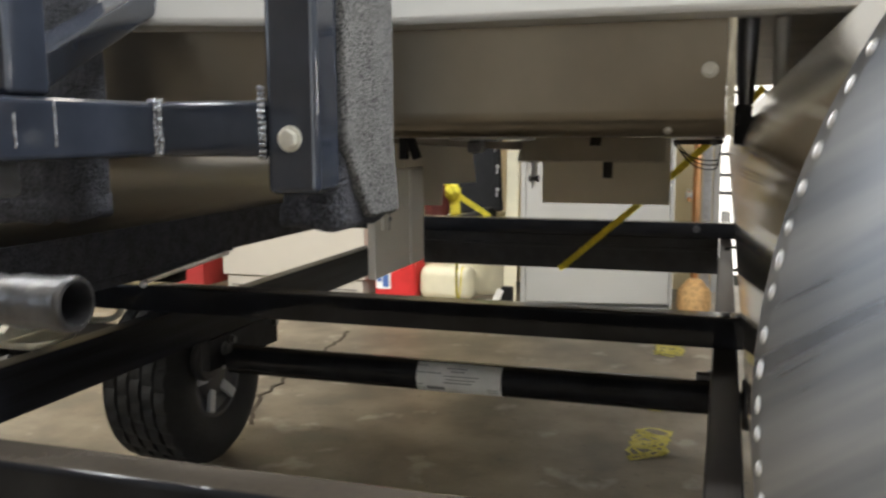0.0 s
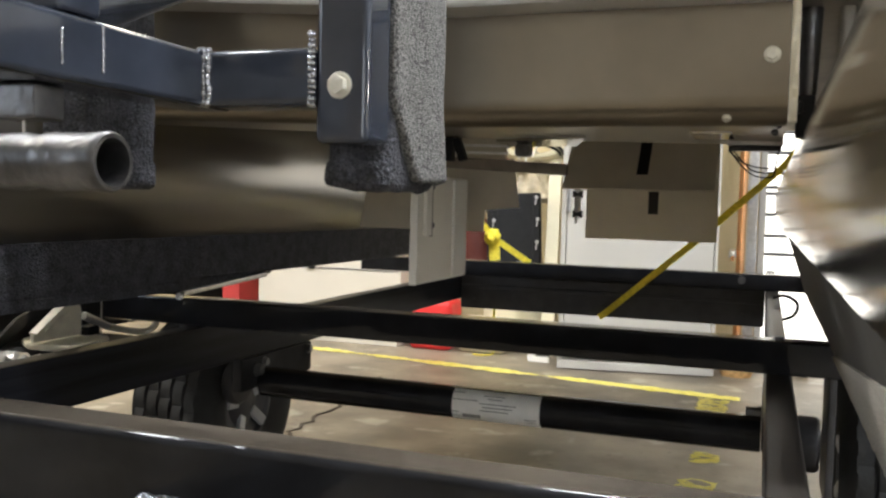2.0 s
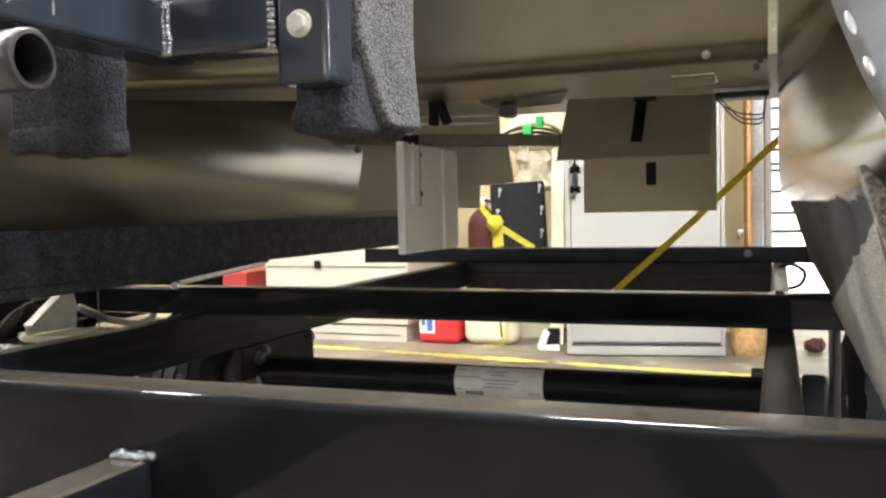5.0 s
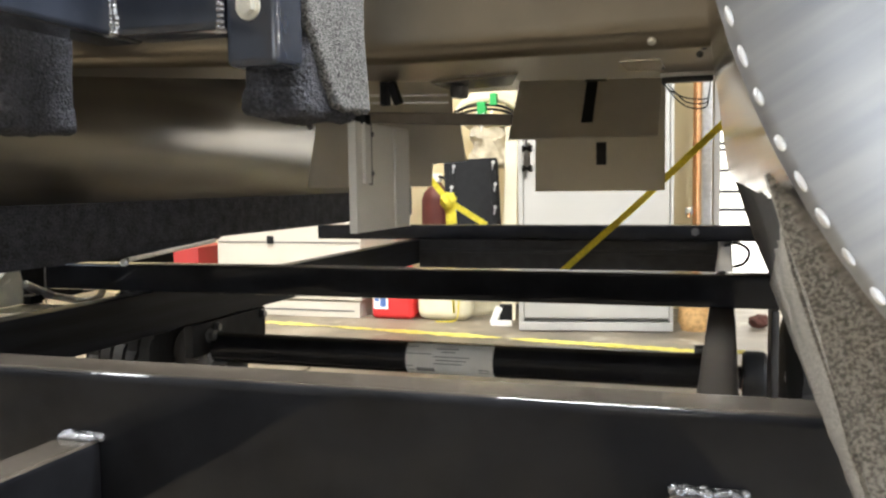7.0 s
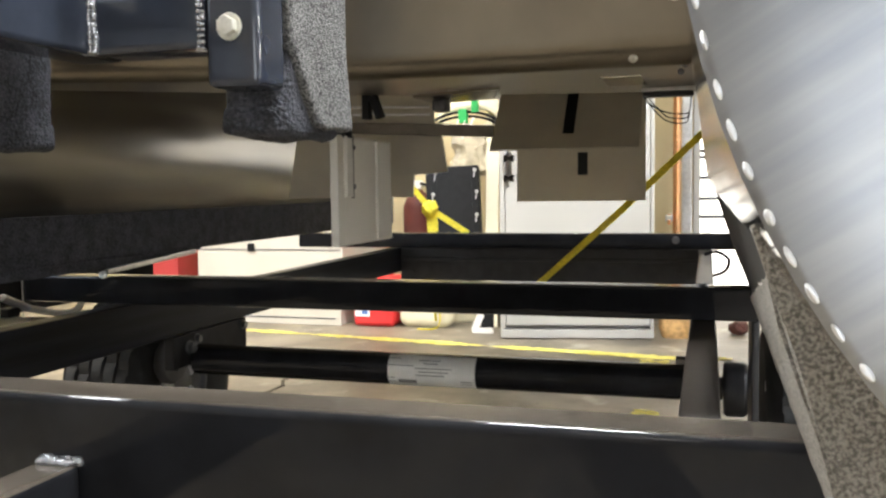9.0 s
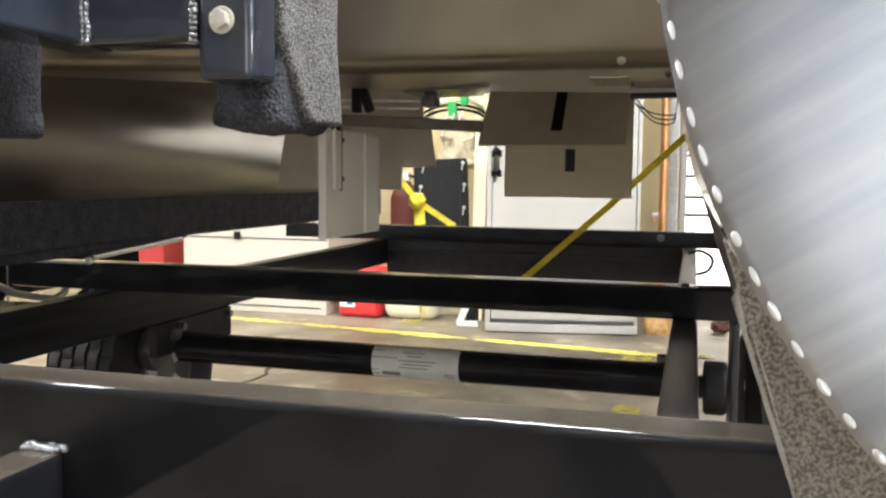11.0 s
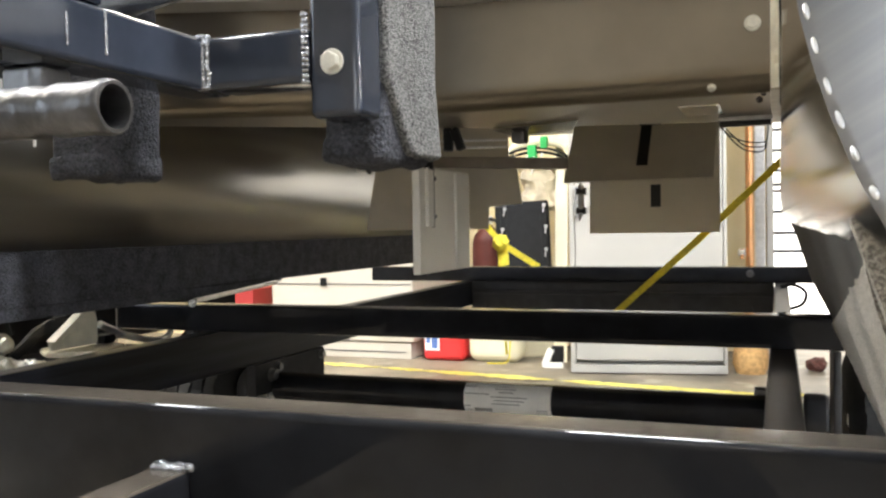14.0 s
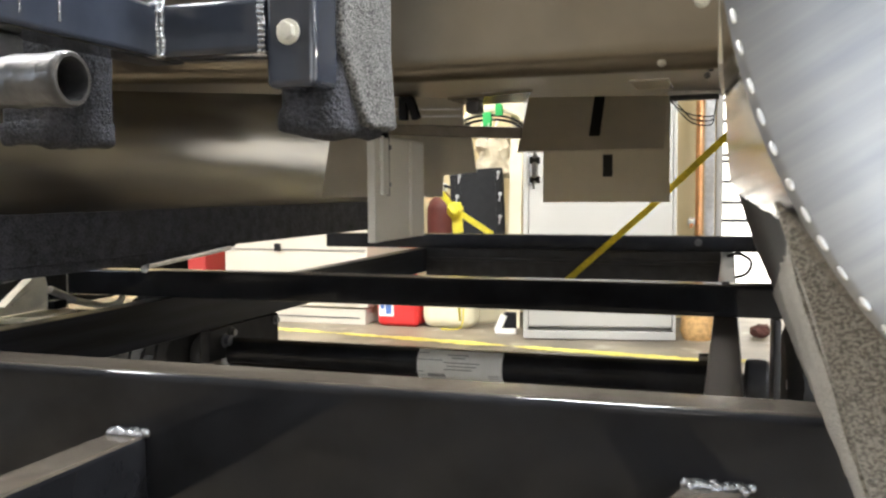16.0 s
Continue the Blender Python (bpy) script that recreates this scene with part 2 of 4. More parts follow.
def brushed_plate():
    """Hand-brushed aluminium: broad soft swirls, fine brush lines and uneven gloss."""
    m = bpy.data.materials.new("brushed_aluminium")
    m.use_nodes = True
    n, l = m.node_tree.nodes, m.node_tree.links
    b = n["Principled BSDF"]
    b.inputs["Metallic"].default_value = 1.0
    tc = n.new("ShaderNodeTexCoord")
    total = None
    for turn, scale, size, weight in ((58, 15.0, (1, 1, 5), 0.45), (70, 7.0, (1, 1, 3), 0.35), (58, 150.0, (1, 1, 16), 0.20)):
        mp = n.new("ShaderNodeMapping")
        mp.vector_type = "TEXTURE"
        mp.inputs["Scale"].default_value = size
        mp.inputs["Rotation"].default_value = (0, radians(turn), 0)
        l.new(tc.outputs["Object"], mp.inputs["Vector"])
        nz = n.new("ShaderNodeTexNoise")
        nz.inputs["Scale"].default_value, nz.inputs["Detail"].default_value = scale, 5.0
        l.new(mp.outputs[0], nz.inputs["Vector"])
        mul = n.new("ShaderNodeMath")
        mul.operation = "MULTIPLY_ADD"
        mul.inputs[1].default_value = weight
        l.new(nz.outputs[0], mul.inputs[0])
        if total is None:
            mul.inputs[2].default_value = 0.0
        else:
            l.new(total, mul.inputs[2])
        total = mul.outputs[0]
    ramp = n.new("ShaderNodeValToRGB")
    ramp.color_ramp.elements[0].position, ramp.color_ramp.elements[1].position = 0.41, 0.60
    ramp.color_ramp.elements[0].color, ramp.color_ramp.elements[1].color = (0.17, 0.19, 0.23, 1), (0.47, 0.47, 0.465, 1)
    l.new(total, ramp.inputs[0])
    l.new(ramp.outputs[0], b.inputs["Base Color"])
    rr = n.new("ShaderNodeMapRange")
    rr.inputs["From Min"].default_value, rr.inputs["From Max"].default_value = 0.4, 0.6
    rr.inputs["To Min"].default_value, rr.inputs["To Max"].default_value = 0.22, 0.40
    l.new(total, rr.inputs["Value"])
    l.new(rr.outputs[0], b.inputs["Roughness"])
    bp = n.new("ShaderNodeBump")
    bp.inputs["Strength"].default_value, bp.inputs["Distance"].default_value = 0.05, 0.01
    l.new(total, bp.inputs["Height"])
    l.new(bp.outputs[0], b.inputs["Normal"])
    return m


M_ALU_CAP = brushed_plate()
M_FLOOR = concrete()
M_PAINT = mat("worn_yellow_paint", (0.66, 0.56, 0.06), 0.6, 0, 0.12, 24, 0.1, 90, second=(0.80, 0.72, 0.22))

# ---- building tools ----
ORIGIN = {}


def thing(name, at, label, category, group=""):
    ob = new(name)
    ob.empty_display_size = 0.05
    ob.location = at
    ORIGIN[ob] = Vector(at)
    return tagged(ob, label, category, group)


def keep_flats_flat(me, limit=math.cos(radians(40))):
    """Round the small bevel faces only: corner normals weighted by face area."""
    around = [[] for _ in me.vertices]
    for p in me.polygons:
        for v in p.vertices:
            around[v].append(p.index)
    normal = [p.normal.copy() for p in me.polygons]
    area = [p.area for p in me.polygons]
    out = []
    for p in me.polygons:
        for v in p.vertices:
            n = Vector((0, 0, 0))
            for q in around[v]:
                if normal[q].dot(normal[p.index]) > limit:
                    n += normal[q] * area[q]
            out.append(n.normalized() if n.length else normal[p.index])
    me.normals_split_custom_set(out)


def mesh_of(name, bm, material, smooth=False):
    me = bpy.data.meshes.new(name)
    bmesh.ops.recalc_face_normals(bm, faces=bm.faces)
    bm.to_mesh(me)
    bm.free()
    me.materials.append(material)
    if smooth:
        for p in me.polygons:
            p.use_smooth = True
        keep_flats_flat(me)
    return me


def part(name, bm, material, parent, label="", smooth=True, kind=""):
    """A mesh in world coordinates as a part of parent."""
    ob = new(name, mesh_of(name, bm, material, smooth))
    ob.parent = parent
    ob.location = -ORIGIN[parent]
    ORIGIN[ob] = Vector((0, 0, 0))
    return tagged(ob, label, kind=kind)


def structure(name, bm, material, label, category, smooth=False):
    ob = new(name, mesh_of(name, bm, material, smooth))
    ORIGIN[ob] = Vector((0, 0, 0))
    return tagged(ob, label, category, kind="structure")


def single(name, bm, material, label, category, group=""):
    ob = new(name, mesh_of(name, bm, material, True))
    ORIGIN[ob] = Vector((0, 0, 0))
    return tagged(ob, label, category, group)


def box(x0, x1, y0, y1, z0, z1, bevel=0.0, seg=2, bm=None, m=None):
    own = bmesh.new()
    bmesh.ops.create_cube(own, size=1.0)
    bmesh.ops.scale(own, vec=(x1 - x0, y1 - y0, z1 - z0), verts=own.verts)
    if bevel:
        bmesh.ops.bevel(own, geom=own.edges[:], offset=bevel, segments=seg, affect="EDGES", profile=0.5)
    bmesh.ops.translate(own, vec=((x0 + x1) / 2, (y0 + y1) / 2, (z0 + z1) / 2), verts=own.verts)
    if m is not None:
        bmesh.ops.transform(own, matrix=m, verts=own.verts)
    return joined(own, bm)


def joined(own, bm):
    if bm is None:
        return own
    me = bpy.data.meshes.new("tmp")
    own.to_mesh(me)
    own.free()
    bm.from_mesh(me)
    bpy.data.meshes.remove(me)
    return bm


def beam(a, b, w, h, bevel=0.006, bm=None, up=(0, 0, 1)):
    """A bar of width w and height h from a to b."""
    a, b = Vector(a), Vector(b)
    d = b - a
    y = d.normalized()
    x = y.cross(Vector(up)).normalized()
    z = x.cross(y)
    m = Matrix((x, y, z)).transposed().to_4x4()
    m.translation = (a + b) / 2
    return box(-w / 2, w / 2, -d.length / 2, d.length / 2, -h / 2, h / 2, bevel, 2, bm, m)


def lathe(profile, axis_at, axis="x", seg=48, bm=None, wobble=None, caps=True):
    """Turn (along, radius) pairs round an axis through axis_at."""
    own = bmesh.new()
    rings = []
    for i, (u, r) in enumerate(profile):
        ring = []
        for k in range(seg):
            a = 2 * math.pi * k / seg
            rr = r + (wobble(i, k) if wobble else 0)
            c, s = rr * math.cos(a), rr * math.sin(a)
            v = {"x": (u, c, s), "y": (c, u, s), "z": (c, s, u)}[axis]
            ring.append(own.verts.new(v))
        rings.append(ring)
    for r0, r1 in zip(rings, rings[1:]):
        for k in range(seg):
            own.faces.new((r0[k], r0[(k + 1) % seg], r1[(k + 1) % seg], r1[k]))
    for ring, (u, r) in ((rings[0], profile[0]), (rings[-1], profile[-1])):
        if caps and r > 1e-5:
            own.faces.new(ring)
    bmesh.ops.remove_doubles(own, verts=own.verts, dist=1e-6)
    bmesh.ops.translate(own, vec=axis_at, verts=own.verts)
    return joined(own, bm)


def rod(a, b, r, seg=16, bm=None):
    a, b = Vector(a), Vector(b)
    own = bmesh.new()
    bmesh.ops.create_cone(own, cap_ends=True, segments=seg, radius1=r, radius2=r, depth=(b - a).length)
    m = (b - a).to_track_quat("Z", "Y").to_matrix().to_4x4()
    m.translation = (a + b) / 2
    bmesh.ops.transform(own, matrix=m, verts=own.verts)
    return joined(own, bm)


def cable(points, r, seg=8, steps=8, bm=None):
    """A smooth round cord through points."""
    ps = [Vector(p) for p in points]
    path = []
    for i in range(len(ps) - 1):
        p0, p1, p2, p3 = ps[max(i - 1, 0)], ps[i], ps[i + 1], ps[min(i + 2, len(ps) - 1)]
        for k in range(steps):
            t = k / steps
            path.append(0.5 * (2 * p1 + (p2 - p0) * t + (2 * p0 - 5 * p1 + 4 * p2 - p3) * t * t + (3 * p1 - p0 - 3 * p2 + p3) * t ** 3))
    path.append(ps[-1])
    own = bmesh.new()
    rings = []
    for i, p in enumerate(path):
        d = (path[min(i + 1, len(path) - 1)] - path[max(i - 1, 0)]).normalized()
        s = d.cross(Vector((0.31, 0.22, 0.92))).normalized()
        u = s.cross(d)
        rings.append([own.verts.new(p + r * (math.cos(2 * math.pi * k / seg) * s + math.sin(2 * math.pi * k / seg) * u)) for k in range(seg)])
    for r0, r1 in zip(rings, rings[1:]):
        for k in range(seg):
            own.faces.new((r0[k], r0[(k + 1) % seg], r1[(k + 1) % seg], r1[k]))
    own.faces.new(rings[0])
    own.faces.new(rings[-1])
    return joined(own, bm)


def strap(points, w, t, across, bm=None):
    """A flat webbing band of width w along points."""
    own = bmesh.new()
    ps = [Vector(p) for p in points]
    rings = []
    for i, p in enumerate(ps):
        d = (ps[min(i + 1, len(ps) - 1)] - ps[max(i - 1, 0)]).normalized()
        s = Vector(across).normalized()
        s = (s - d * s.dot(d)).normalized()
        u = s.cross(d) * t / 2
        s = s * w / 2
        rings.append([own.verts.new(p + q) for q in (s + u, -s + u, -s - u, s - u)])
    for r0, r1 in zip(rings, rings[1:]):
        for k in range(4):
            own.faces.new((r0[k], r0[(k + 1) % 4], r1[(k + 1) % 4], r1[k]))
    own.faces.new(rings[0])
    own.faces.new(rings[-1])
    return joined(own, bm)


RNG = random.Random(7)


def bead(points, r, bm=None, squash=0.75):
    """A weld: overlapping drops along points."""
    bm = bm or bmesh.new()
    for p in points:
        own = bmesh.new()
        bmesh.ops.create_icosphere(own, subdivisions=2, radius=r * RNG.uniform(0.85, 1.2))
        bmesh.ops.translate(own, vec=Vector(p) + Vector((RNG.uniform(-1, 1), RNG.uniform(-1, 1), RNG.uniform(-1, 1))) * r * 0.2, verts=own.verts)
        joined(own, bm)
    return bm


def line_points(a, b, n):
    a, b = Vector(a), Vector(b)
    return [a.lerp(b, i / (n - 1)) for i in range(n)]


def hex_bolt(at, axis, r, h, washer=1.3):
    at, d = Vector(at), Vector(axis).normalized()
    own = rod(at, at + d * h * 0.25, r * washer, 24)
    rod(at + d * h * 0.2, at + d * h, r, 6, own)
    bmesh.ops.bevel(own, geom=[e for e in own.edges], offset=r * 0.07, segments=1, affect="EDGES")
    return own


# ---- structure ----
X0, X1, Y0, Y1, ZC = -4.6, 3.4, -3.6, 4.72, 3.15
structure("floor", box(X0 - 0.2, X1 + 0.2, Y0 - 0.2, Y1 + 0.2, -0.1, 0), M_FLOOR, "worn tan concrete workshop floor", "floor")
DX0, DX1, DZ = 0.10, 1.05, 2.05
wall = box(X0 - 0.2, DX0, Y1, Y1 + 0.15, 0, ZC)
box(DX1, X1 + 0.2, Y1, Y1 + 0.15, 0, ZC, bm=wall)
box(DX0, DX1, Y1, Y1 + 0.15, DZ, ZC, bm=wall)
structure("wall_north", wall, M_WALL, "cream painted workshop wall with a doorway", "wall")
structure("backdrop", box(DX0 - 1.5, DX1 + 1.5, Y1 + 1.2, Y1 + 1.25, -0.1, 3.2), M_GLOW, "bright overcast daylight outside the doorway", "backdrop")
# Unseen window, added to give the stand and left parts cool light.
WY0, WY1, WZ0, WZ1 = -3.1, -1.0, 0.9, 2.5
wall = box(X0 - 0.15, X0, Y0, WY0, 0, ZC)
box(X0 - 0.15, X0, WY1, Y1, 0, ZC, bm=wall)
box(X0 - 0.15, X0, WY0, WY1, 0, WZ0, bm=wall)
box(X0 - 0.15, X0, WY0, WY1, WZ1, ZC, bm=wall)
structure("wall_west", wall, M_DOOR, "blue-grey painted workshop wall with an added window opening", "wall")
structure("backdrop_west", box(X0 - 0.95, X0 - 0.90, WY0 - 1.5, WY1 + 1.5, 0, 3.2), M_GLOW_WEST, "bright daylight panel behind the added side window", "backdrop")
win = structure("window_1", box(X0 - 0.08, X0 - 0.02, WY0, WY1, WZ0, WZ0 + 0.05, 0.004), M_WHITE, "white framed side window, added out of view for cool light", "window")
for y in (WY0 + 0.025, WY1 - 0.025):
    part("frame_bar", box(X0 - 0.08, X0 - 0.02, y - 0.025, y + 0.025, WZ0 + 0.051, WZ1 - 0.051, 0.004), M_WHITE, win)
part("frame_bar", box(X0 - 0.08, X0 - 0.02, WY0, WY1, WZ1 - 0.05, WZ1, 0.004), M_WHITE, win)
structure("wall_east", box(X1, X1 + 0.15, Y0, Y1, 0, ZC), M_DOOR, "blue-grey painted workshop wall", "wall")
GX0, GX1, GZ = 0.8, 3.3, 1.75
wall = box(X0, GX0, Y0 - 0.15, Y0, 0, ZC)
box(GX1, X1, Y0 - 0.15, Y0, 0, ZC, bm=wall)
box(GX0, GX1, Y0 - 0.15, Y0, GZ, ZC, bm=wall)
structure("wall_south", wall, M_SOUTH, "brown boarded workshop wall with an open garage doorway", "wall")
structure("backdrop_south", box(-1.5, 6.0, Y0 - 1.6, Y0 - 1.55, -0.1, 4.0), M_GLOW_SOUTH, "bright overcast daylight outside the garage doorway", "backdrop")
doorway = structure("door_1", box(GX0 + 0.001, GX1 - 0.001, Y0 - 0.17, Y0 + 0.02, GZ - 0.06, GZ - 0.001, 0.004), M_WHITE, "white framed open garage doorway", "door")
for x in (GX0 + 0.03, GX1 - 0.03):
    part("jamb", box(x - 0.029, x + 0.029, Y0 - 0.17, Y0 + 0.02, 0.0, GZ - 0.061, 0.004), M_WHITE, doorway)
structure("ceiling", box(X0 - 0.2, X1 + 0.2, Y0 - 0.2, Y1 + 0.2, ZC, ZC + 0.1), M_CEIL, "off-white painted ceiling", "ceiling")

# ---- trailer ----
trailer = thing("boat_trailer", (-0.385, 1.83, 0.0), "gloss black steel boat trailer with grey carpeted bunks", "trailer")
RAIL_L, RAIL_R, RTOP = -0.93, 0.122, 0.445
for x0, x1 in ((RAIL_L - 0.04, RAIL_L), (RAIL_R, RAIL_R + 0.04)):
    part("side_rail", box(x0, x1, 0.791, 4.3, RTOP - 0.088, RTOP, 0.004), M_RAIL, trailer)
CTOP = 0.5
front = bmesh.new()
outline = [(-1.178, CTOP), (0.41, CTOP), (0.41, RTOP + 0.002), (0.1635, RTOP + 0.002), (0.1635, 0.30), (-0.93, 0.30), (-0.93, RTOP + 0.002), (-1.178, RTOP + 0.002)]
va = [front.verts.new((x, 0.735, z)) for x, z in outline]
vb = [front.verts.new((x, 0.79, z)) for x, z in outline]
for i in range(8):
    front.faces.new((va[i], va[(i + 1) % 8], vb[(i + 1) % 8], vb[i]))
front.faces.new(va)
front.faces.new(vb)
bmesh.ops.bevel(front, geom=front.edges[:], offset=0.008, segments=4, affect="EDGES", profile=0.5)
part("front_crossmember", front, M_BLACK, trailer)
part("tongue_arm", beam((0.14, 0.74, 0.41), (-0.30, -0.75, 0.41), 0.045, 0.07, 0.005), M_BLACK, trailer)
part("crossmember", box(-1.178, 0.41, 1.60, 1.65, RTOP + 0.001, CTOP, 0.005), M_BLACK, trailer)
part("rear_crossmember", box(-1.33, 0.41, 3.17, 3.22, RTOP + 0.001, CTOP, 0.005), M_BLACK, trailer)
part("step_panel", box(-0.928, 0.12, 3.184, 3.21, 0.325, RTOP, 0.003), M_BLACK_DULL, trailer)
part("step_rib", box(-0.926, 0.118, 3.176, 3.1835, 0.40, 0.412, 0.002), M_BLACK_DULL, trailer)
part("tongue", box(-0.384, -0.341, -1.6, 0.734, 0.375, 0.444, 0.005), M_BLACK, trailer)
axle = part("axle", lathe([(-0.925, 0.033), (0.12, 0.033)], (0, 1.83, 0.295), "x", 32), M_BLACK, trailer)


def wrap(x0, x1, z0, z1, r, n=12):
    """A sheet lying round the front of the axle tube, z0 to z1 along its curve."""
    bm = bmesh.new()
    rows = []
    for i in range(n + 1):
        a = (z0 + (z1 - z0) * i / n) / r
        rows.append([bm.verts.new((x, 1.83 - rr * math.cos(a), 0.295 + rr * math.sin(a))) for x, rr in ((x0, r), (x1, r), (x1, 0.0328), (x0, 0.0328))])
    for a, b in zip(rows, rows[1:]):
        for k in range(4):
            bm.faces.new((a[k], a[(k + 1) % 4], b[(k + 1) % 4], b[k]))
    bm.faces.new(rows[0])
    bm.faces.new(rows[-1])
    return bm


label_plate = part("label_plate", wrap(-0.470, -0.288, -0.036, 0.040, 0.0334), M_LABEL, axle, "white printed paper label")
for x0, x1, z in ((-0.472, -0.445, 0.030), (-0.472, -0.435, 0.014), (-0.44, -0.415, 0.014), (-0.405, -0.36, 0.026), (-0.395, -0.365, 0.019), (-0.412, -0.335, 0.009),
                  (-0.405, -0.342, 0.002), (-0.41, -0.35, -0.005), (-0.472, -0.455, -0.012), (-0.472, -0.452, -0.022), (-0.318, -0.295, -0.016), (-0.318, -0.295, -0.023)):
    part("print_bar", wrap(x0, x1, z - 0.0009, z + 0.0009, 0.0336, 2), M_INK, label_plate)
part("print_bar", wrap(-0.448, -0.41, -0.026, -0.016, 0.0336, 3), M_INK, label_plate)



def wheel(x_in, x_out):
    s = 1 if x_out > x_in else -1
    w = abs(x_out - x_in)
    y, z, R = 1.95, 0.212, 0.212
    prof = [(x_in + s * 0.012, 0.10), (x_in, 0.12), (x_in - s * 0.004, 0.16), (x_in + s * 0.006, 0.193), (x_in + s * 0.02, R - 0.003)]
    n = 5
    tw = w - 0.04
    for i in range(n):
        a = x_in + s * (0.02 + tw * i / n)
        b = x_in + s * (0.02 + tw * (i + 1) / n)
        prof += [(a + s * 0.002, R), (b - s * 0.006, R), (b - s * 0.005, R - 0.008), (b, R - 0.008)]
    prof += [(x_out - s * 0.02, R - 0.003), (x_out - s * 0.006, 0.193), (x_out, 0.16), (x_out - s * 0.012, 0.10)]
    wh = part("wheel", lathe([(x_in + s * 0.07, 0.05), (x_out - s * 0.05, 0.05)], (0, y, z), "x", 24), M_BLACK_DULL, trailer)
    part("tyre", lathe(prof, (0, y, z), "x", 96, wobble=lambda i, k: -0.006 if (5 <= i <= 24 and (k + i // 4) % 4 == 0) else 0.0, caps=False), M_RUBBER, wh)
    part("rim", lathe([(x_in + s * 0.012, 0.102), (x_in + s * 0.012, 0.092), (x_in + s * 0.022, 0.086), (x_in + s * 0.03, 0.06), (x_in + s * 0.02, 0.045), (x_in + s * 0.02, 0.0)], (0, y, z), "x", 40, caps=False), M_RIM, wh, "dark painted steel rim")
    for k in range(5):
        a = 2 * math.pi * k / 5 + 0.5
        c, d = math.cos(a), math.sin(a)
        part("spoke", beam((x_in + s * 0.022, y + 0.035 * c, z + 0.035 * d), (x_in + s * 0.012, y + 0.09 * c, z + 0.09 * d), 0.026, 0.012, 0.004, None, (1, 0, 0)), M_SPOKE, wh, "white painted wheel spoke")
    return wh


wheel(-1.03, -1.235)
wheel(0.255, 0.46)
for x0, x1 in ((0.166, 0.222), (-0.985, -1.025)):
    d = 1 if x1 > x0 else -1
    part("torsion_arm", lathe([(x0, 0.02), (x0 + d * 0.01, 0.022), (x0 + d * 0.012, 0.046), (x0 + d * 0.018, 0.051), (x1 - d * 0.008, 0.051), (x1 - d * 0.002, 0.046), (x1, 0.03)], (0, 1.85, 0.282), "x", 32), M_BLACK_DULL, trailer)
for x0, x1 in ((-0.952, -0.9285), (0.121, 0.15)):
    part("axle_bracket", box(x0, x1, 1.74, 2.05, 0.285, RTOP - 0.089, 0.004), M_BLACK_MATT, trailer)
part("axle_bolt", hex_bolt((-0.928, 1.80, 0.326), (1, 0, 0), 0.012, 0.014), M_PIPE, trailer, "dark steel hex bolt")
part("axle_bolt", hex_bolt((0.12, 1.842, 0.332), (-1, 0, 0), 0.010, 0.028), M_PIPE, trailer, "dark steel hex bolt")
part("fender", box(0.217, 0.229, 1.62, 1.75, 0.24, 0.443, 0.003), M_BLACK_DULL, trailer)

# upright stand with its carpeted guides


def carpet(x0, x1, y0, y1, z0, z1, r=0.012, rough=0.004):
    """A board wrapped in carpet, uneven at the folds."""
    bm = box(x0, x1, y0, y1, z0, z1, r, 3)
    bmesh.ops.subdivide_edges(bm, edges=[e for e in bm.edges if e.calc_length() > 0.03], cuts=7, use_grid_fill=True)
    for v in bm.verts:
        v.co += Vector((noise.noise(v.co * 40), noise.noise(v.co * 40 + Vector((9, 0, 0))), noise.noise(v.co * 40 + Vector((0, 9, 0))))) * rough
    return bm


STAND_Z0, STAND_Z1 = 0.784, 0.834
part("upright_post", box(-0.255, -0.205, 0.80, 0.85, 0.751, 1.3, 0.007, 3), M_STAND, trailer)
part("stand_beam", box(-0.366, -0.256, 0.80, 0.85, STAND_Z0, STAND_Z1, 0.007, 3), M_STAND, trailer)
part("stand_beam", box(-0.417, -0.367, 0.50, 0.85, STAND_Z0, STAND_Z1, 0.006, 3), M_STAND, trailer)
part("upright_post", box(-0.415, -0.369, 0.6285, 0.6735, STAND_Z1 + 0.0005, 1.3, 0.005, 3), M_STAND, trailer)
part("stand_beam", box(-0.95, -0.418, 0.622, 0.672, STAND_Z0, STAND_Z1, 0.005), M_STAND, trailer)
part("brace", beam((-0.447, 0.645, 0.815), (-0.533, 1.03, 0.968), 0.034, 0.034, 0.005), M_STAND, trailer)


def weld_band(x, y, z0, z1, dx, dy, r=0.0032, rows=3, n=13):
    """Several runs of weld side by side between two heights."""
    pts = []
    for k in range(rows):
        u = k / max(rows - 1, 1) - 0.5
        pts += line_points((x + dx * u, y + dy * u, z0), (x + dx * u, y + dy * u, z1), n)
    return bead(pts, r)


part("weld", weld_band(-0.367, 0.8, STAND_Z0 + 0.003, STAND_Z1, 0.010, 0.0, 0.0034), M_WELD_DARK, trailer, "", True, "stuff")
part("weld", weld_band(-0.2575, 0.7995, STAND_Z0, STAND_Z1 + 0.010, 0.003, 0.0, 0.0026, 2), M_WELD_DARK, trailer, "", True, "stuff")
part("weld", weld_band(-0.3665, 0.672, STAND_Z0 + 0.012, STAND_Z1 - 0.004, 0.0, 0.002, 0.0013, 1, 18), M_WELD_DARK, trailer, "", True, "stuff")
part("weld", weld_band(-0.3665, 0.630, STAND_Z0 + 0.012, STAND_Z1 - 0.014, 0.0, 0.002, 0.0012, 1, 18), M_WELD_DARK, trailer, "", True, "stuff")
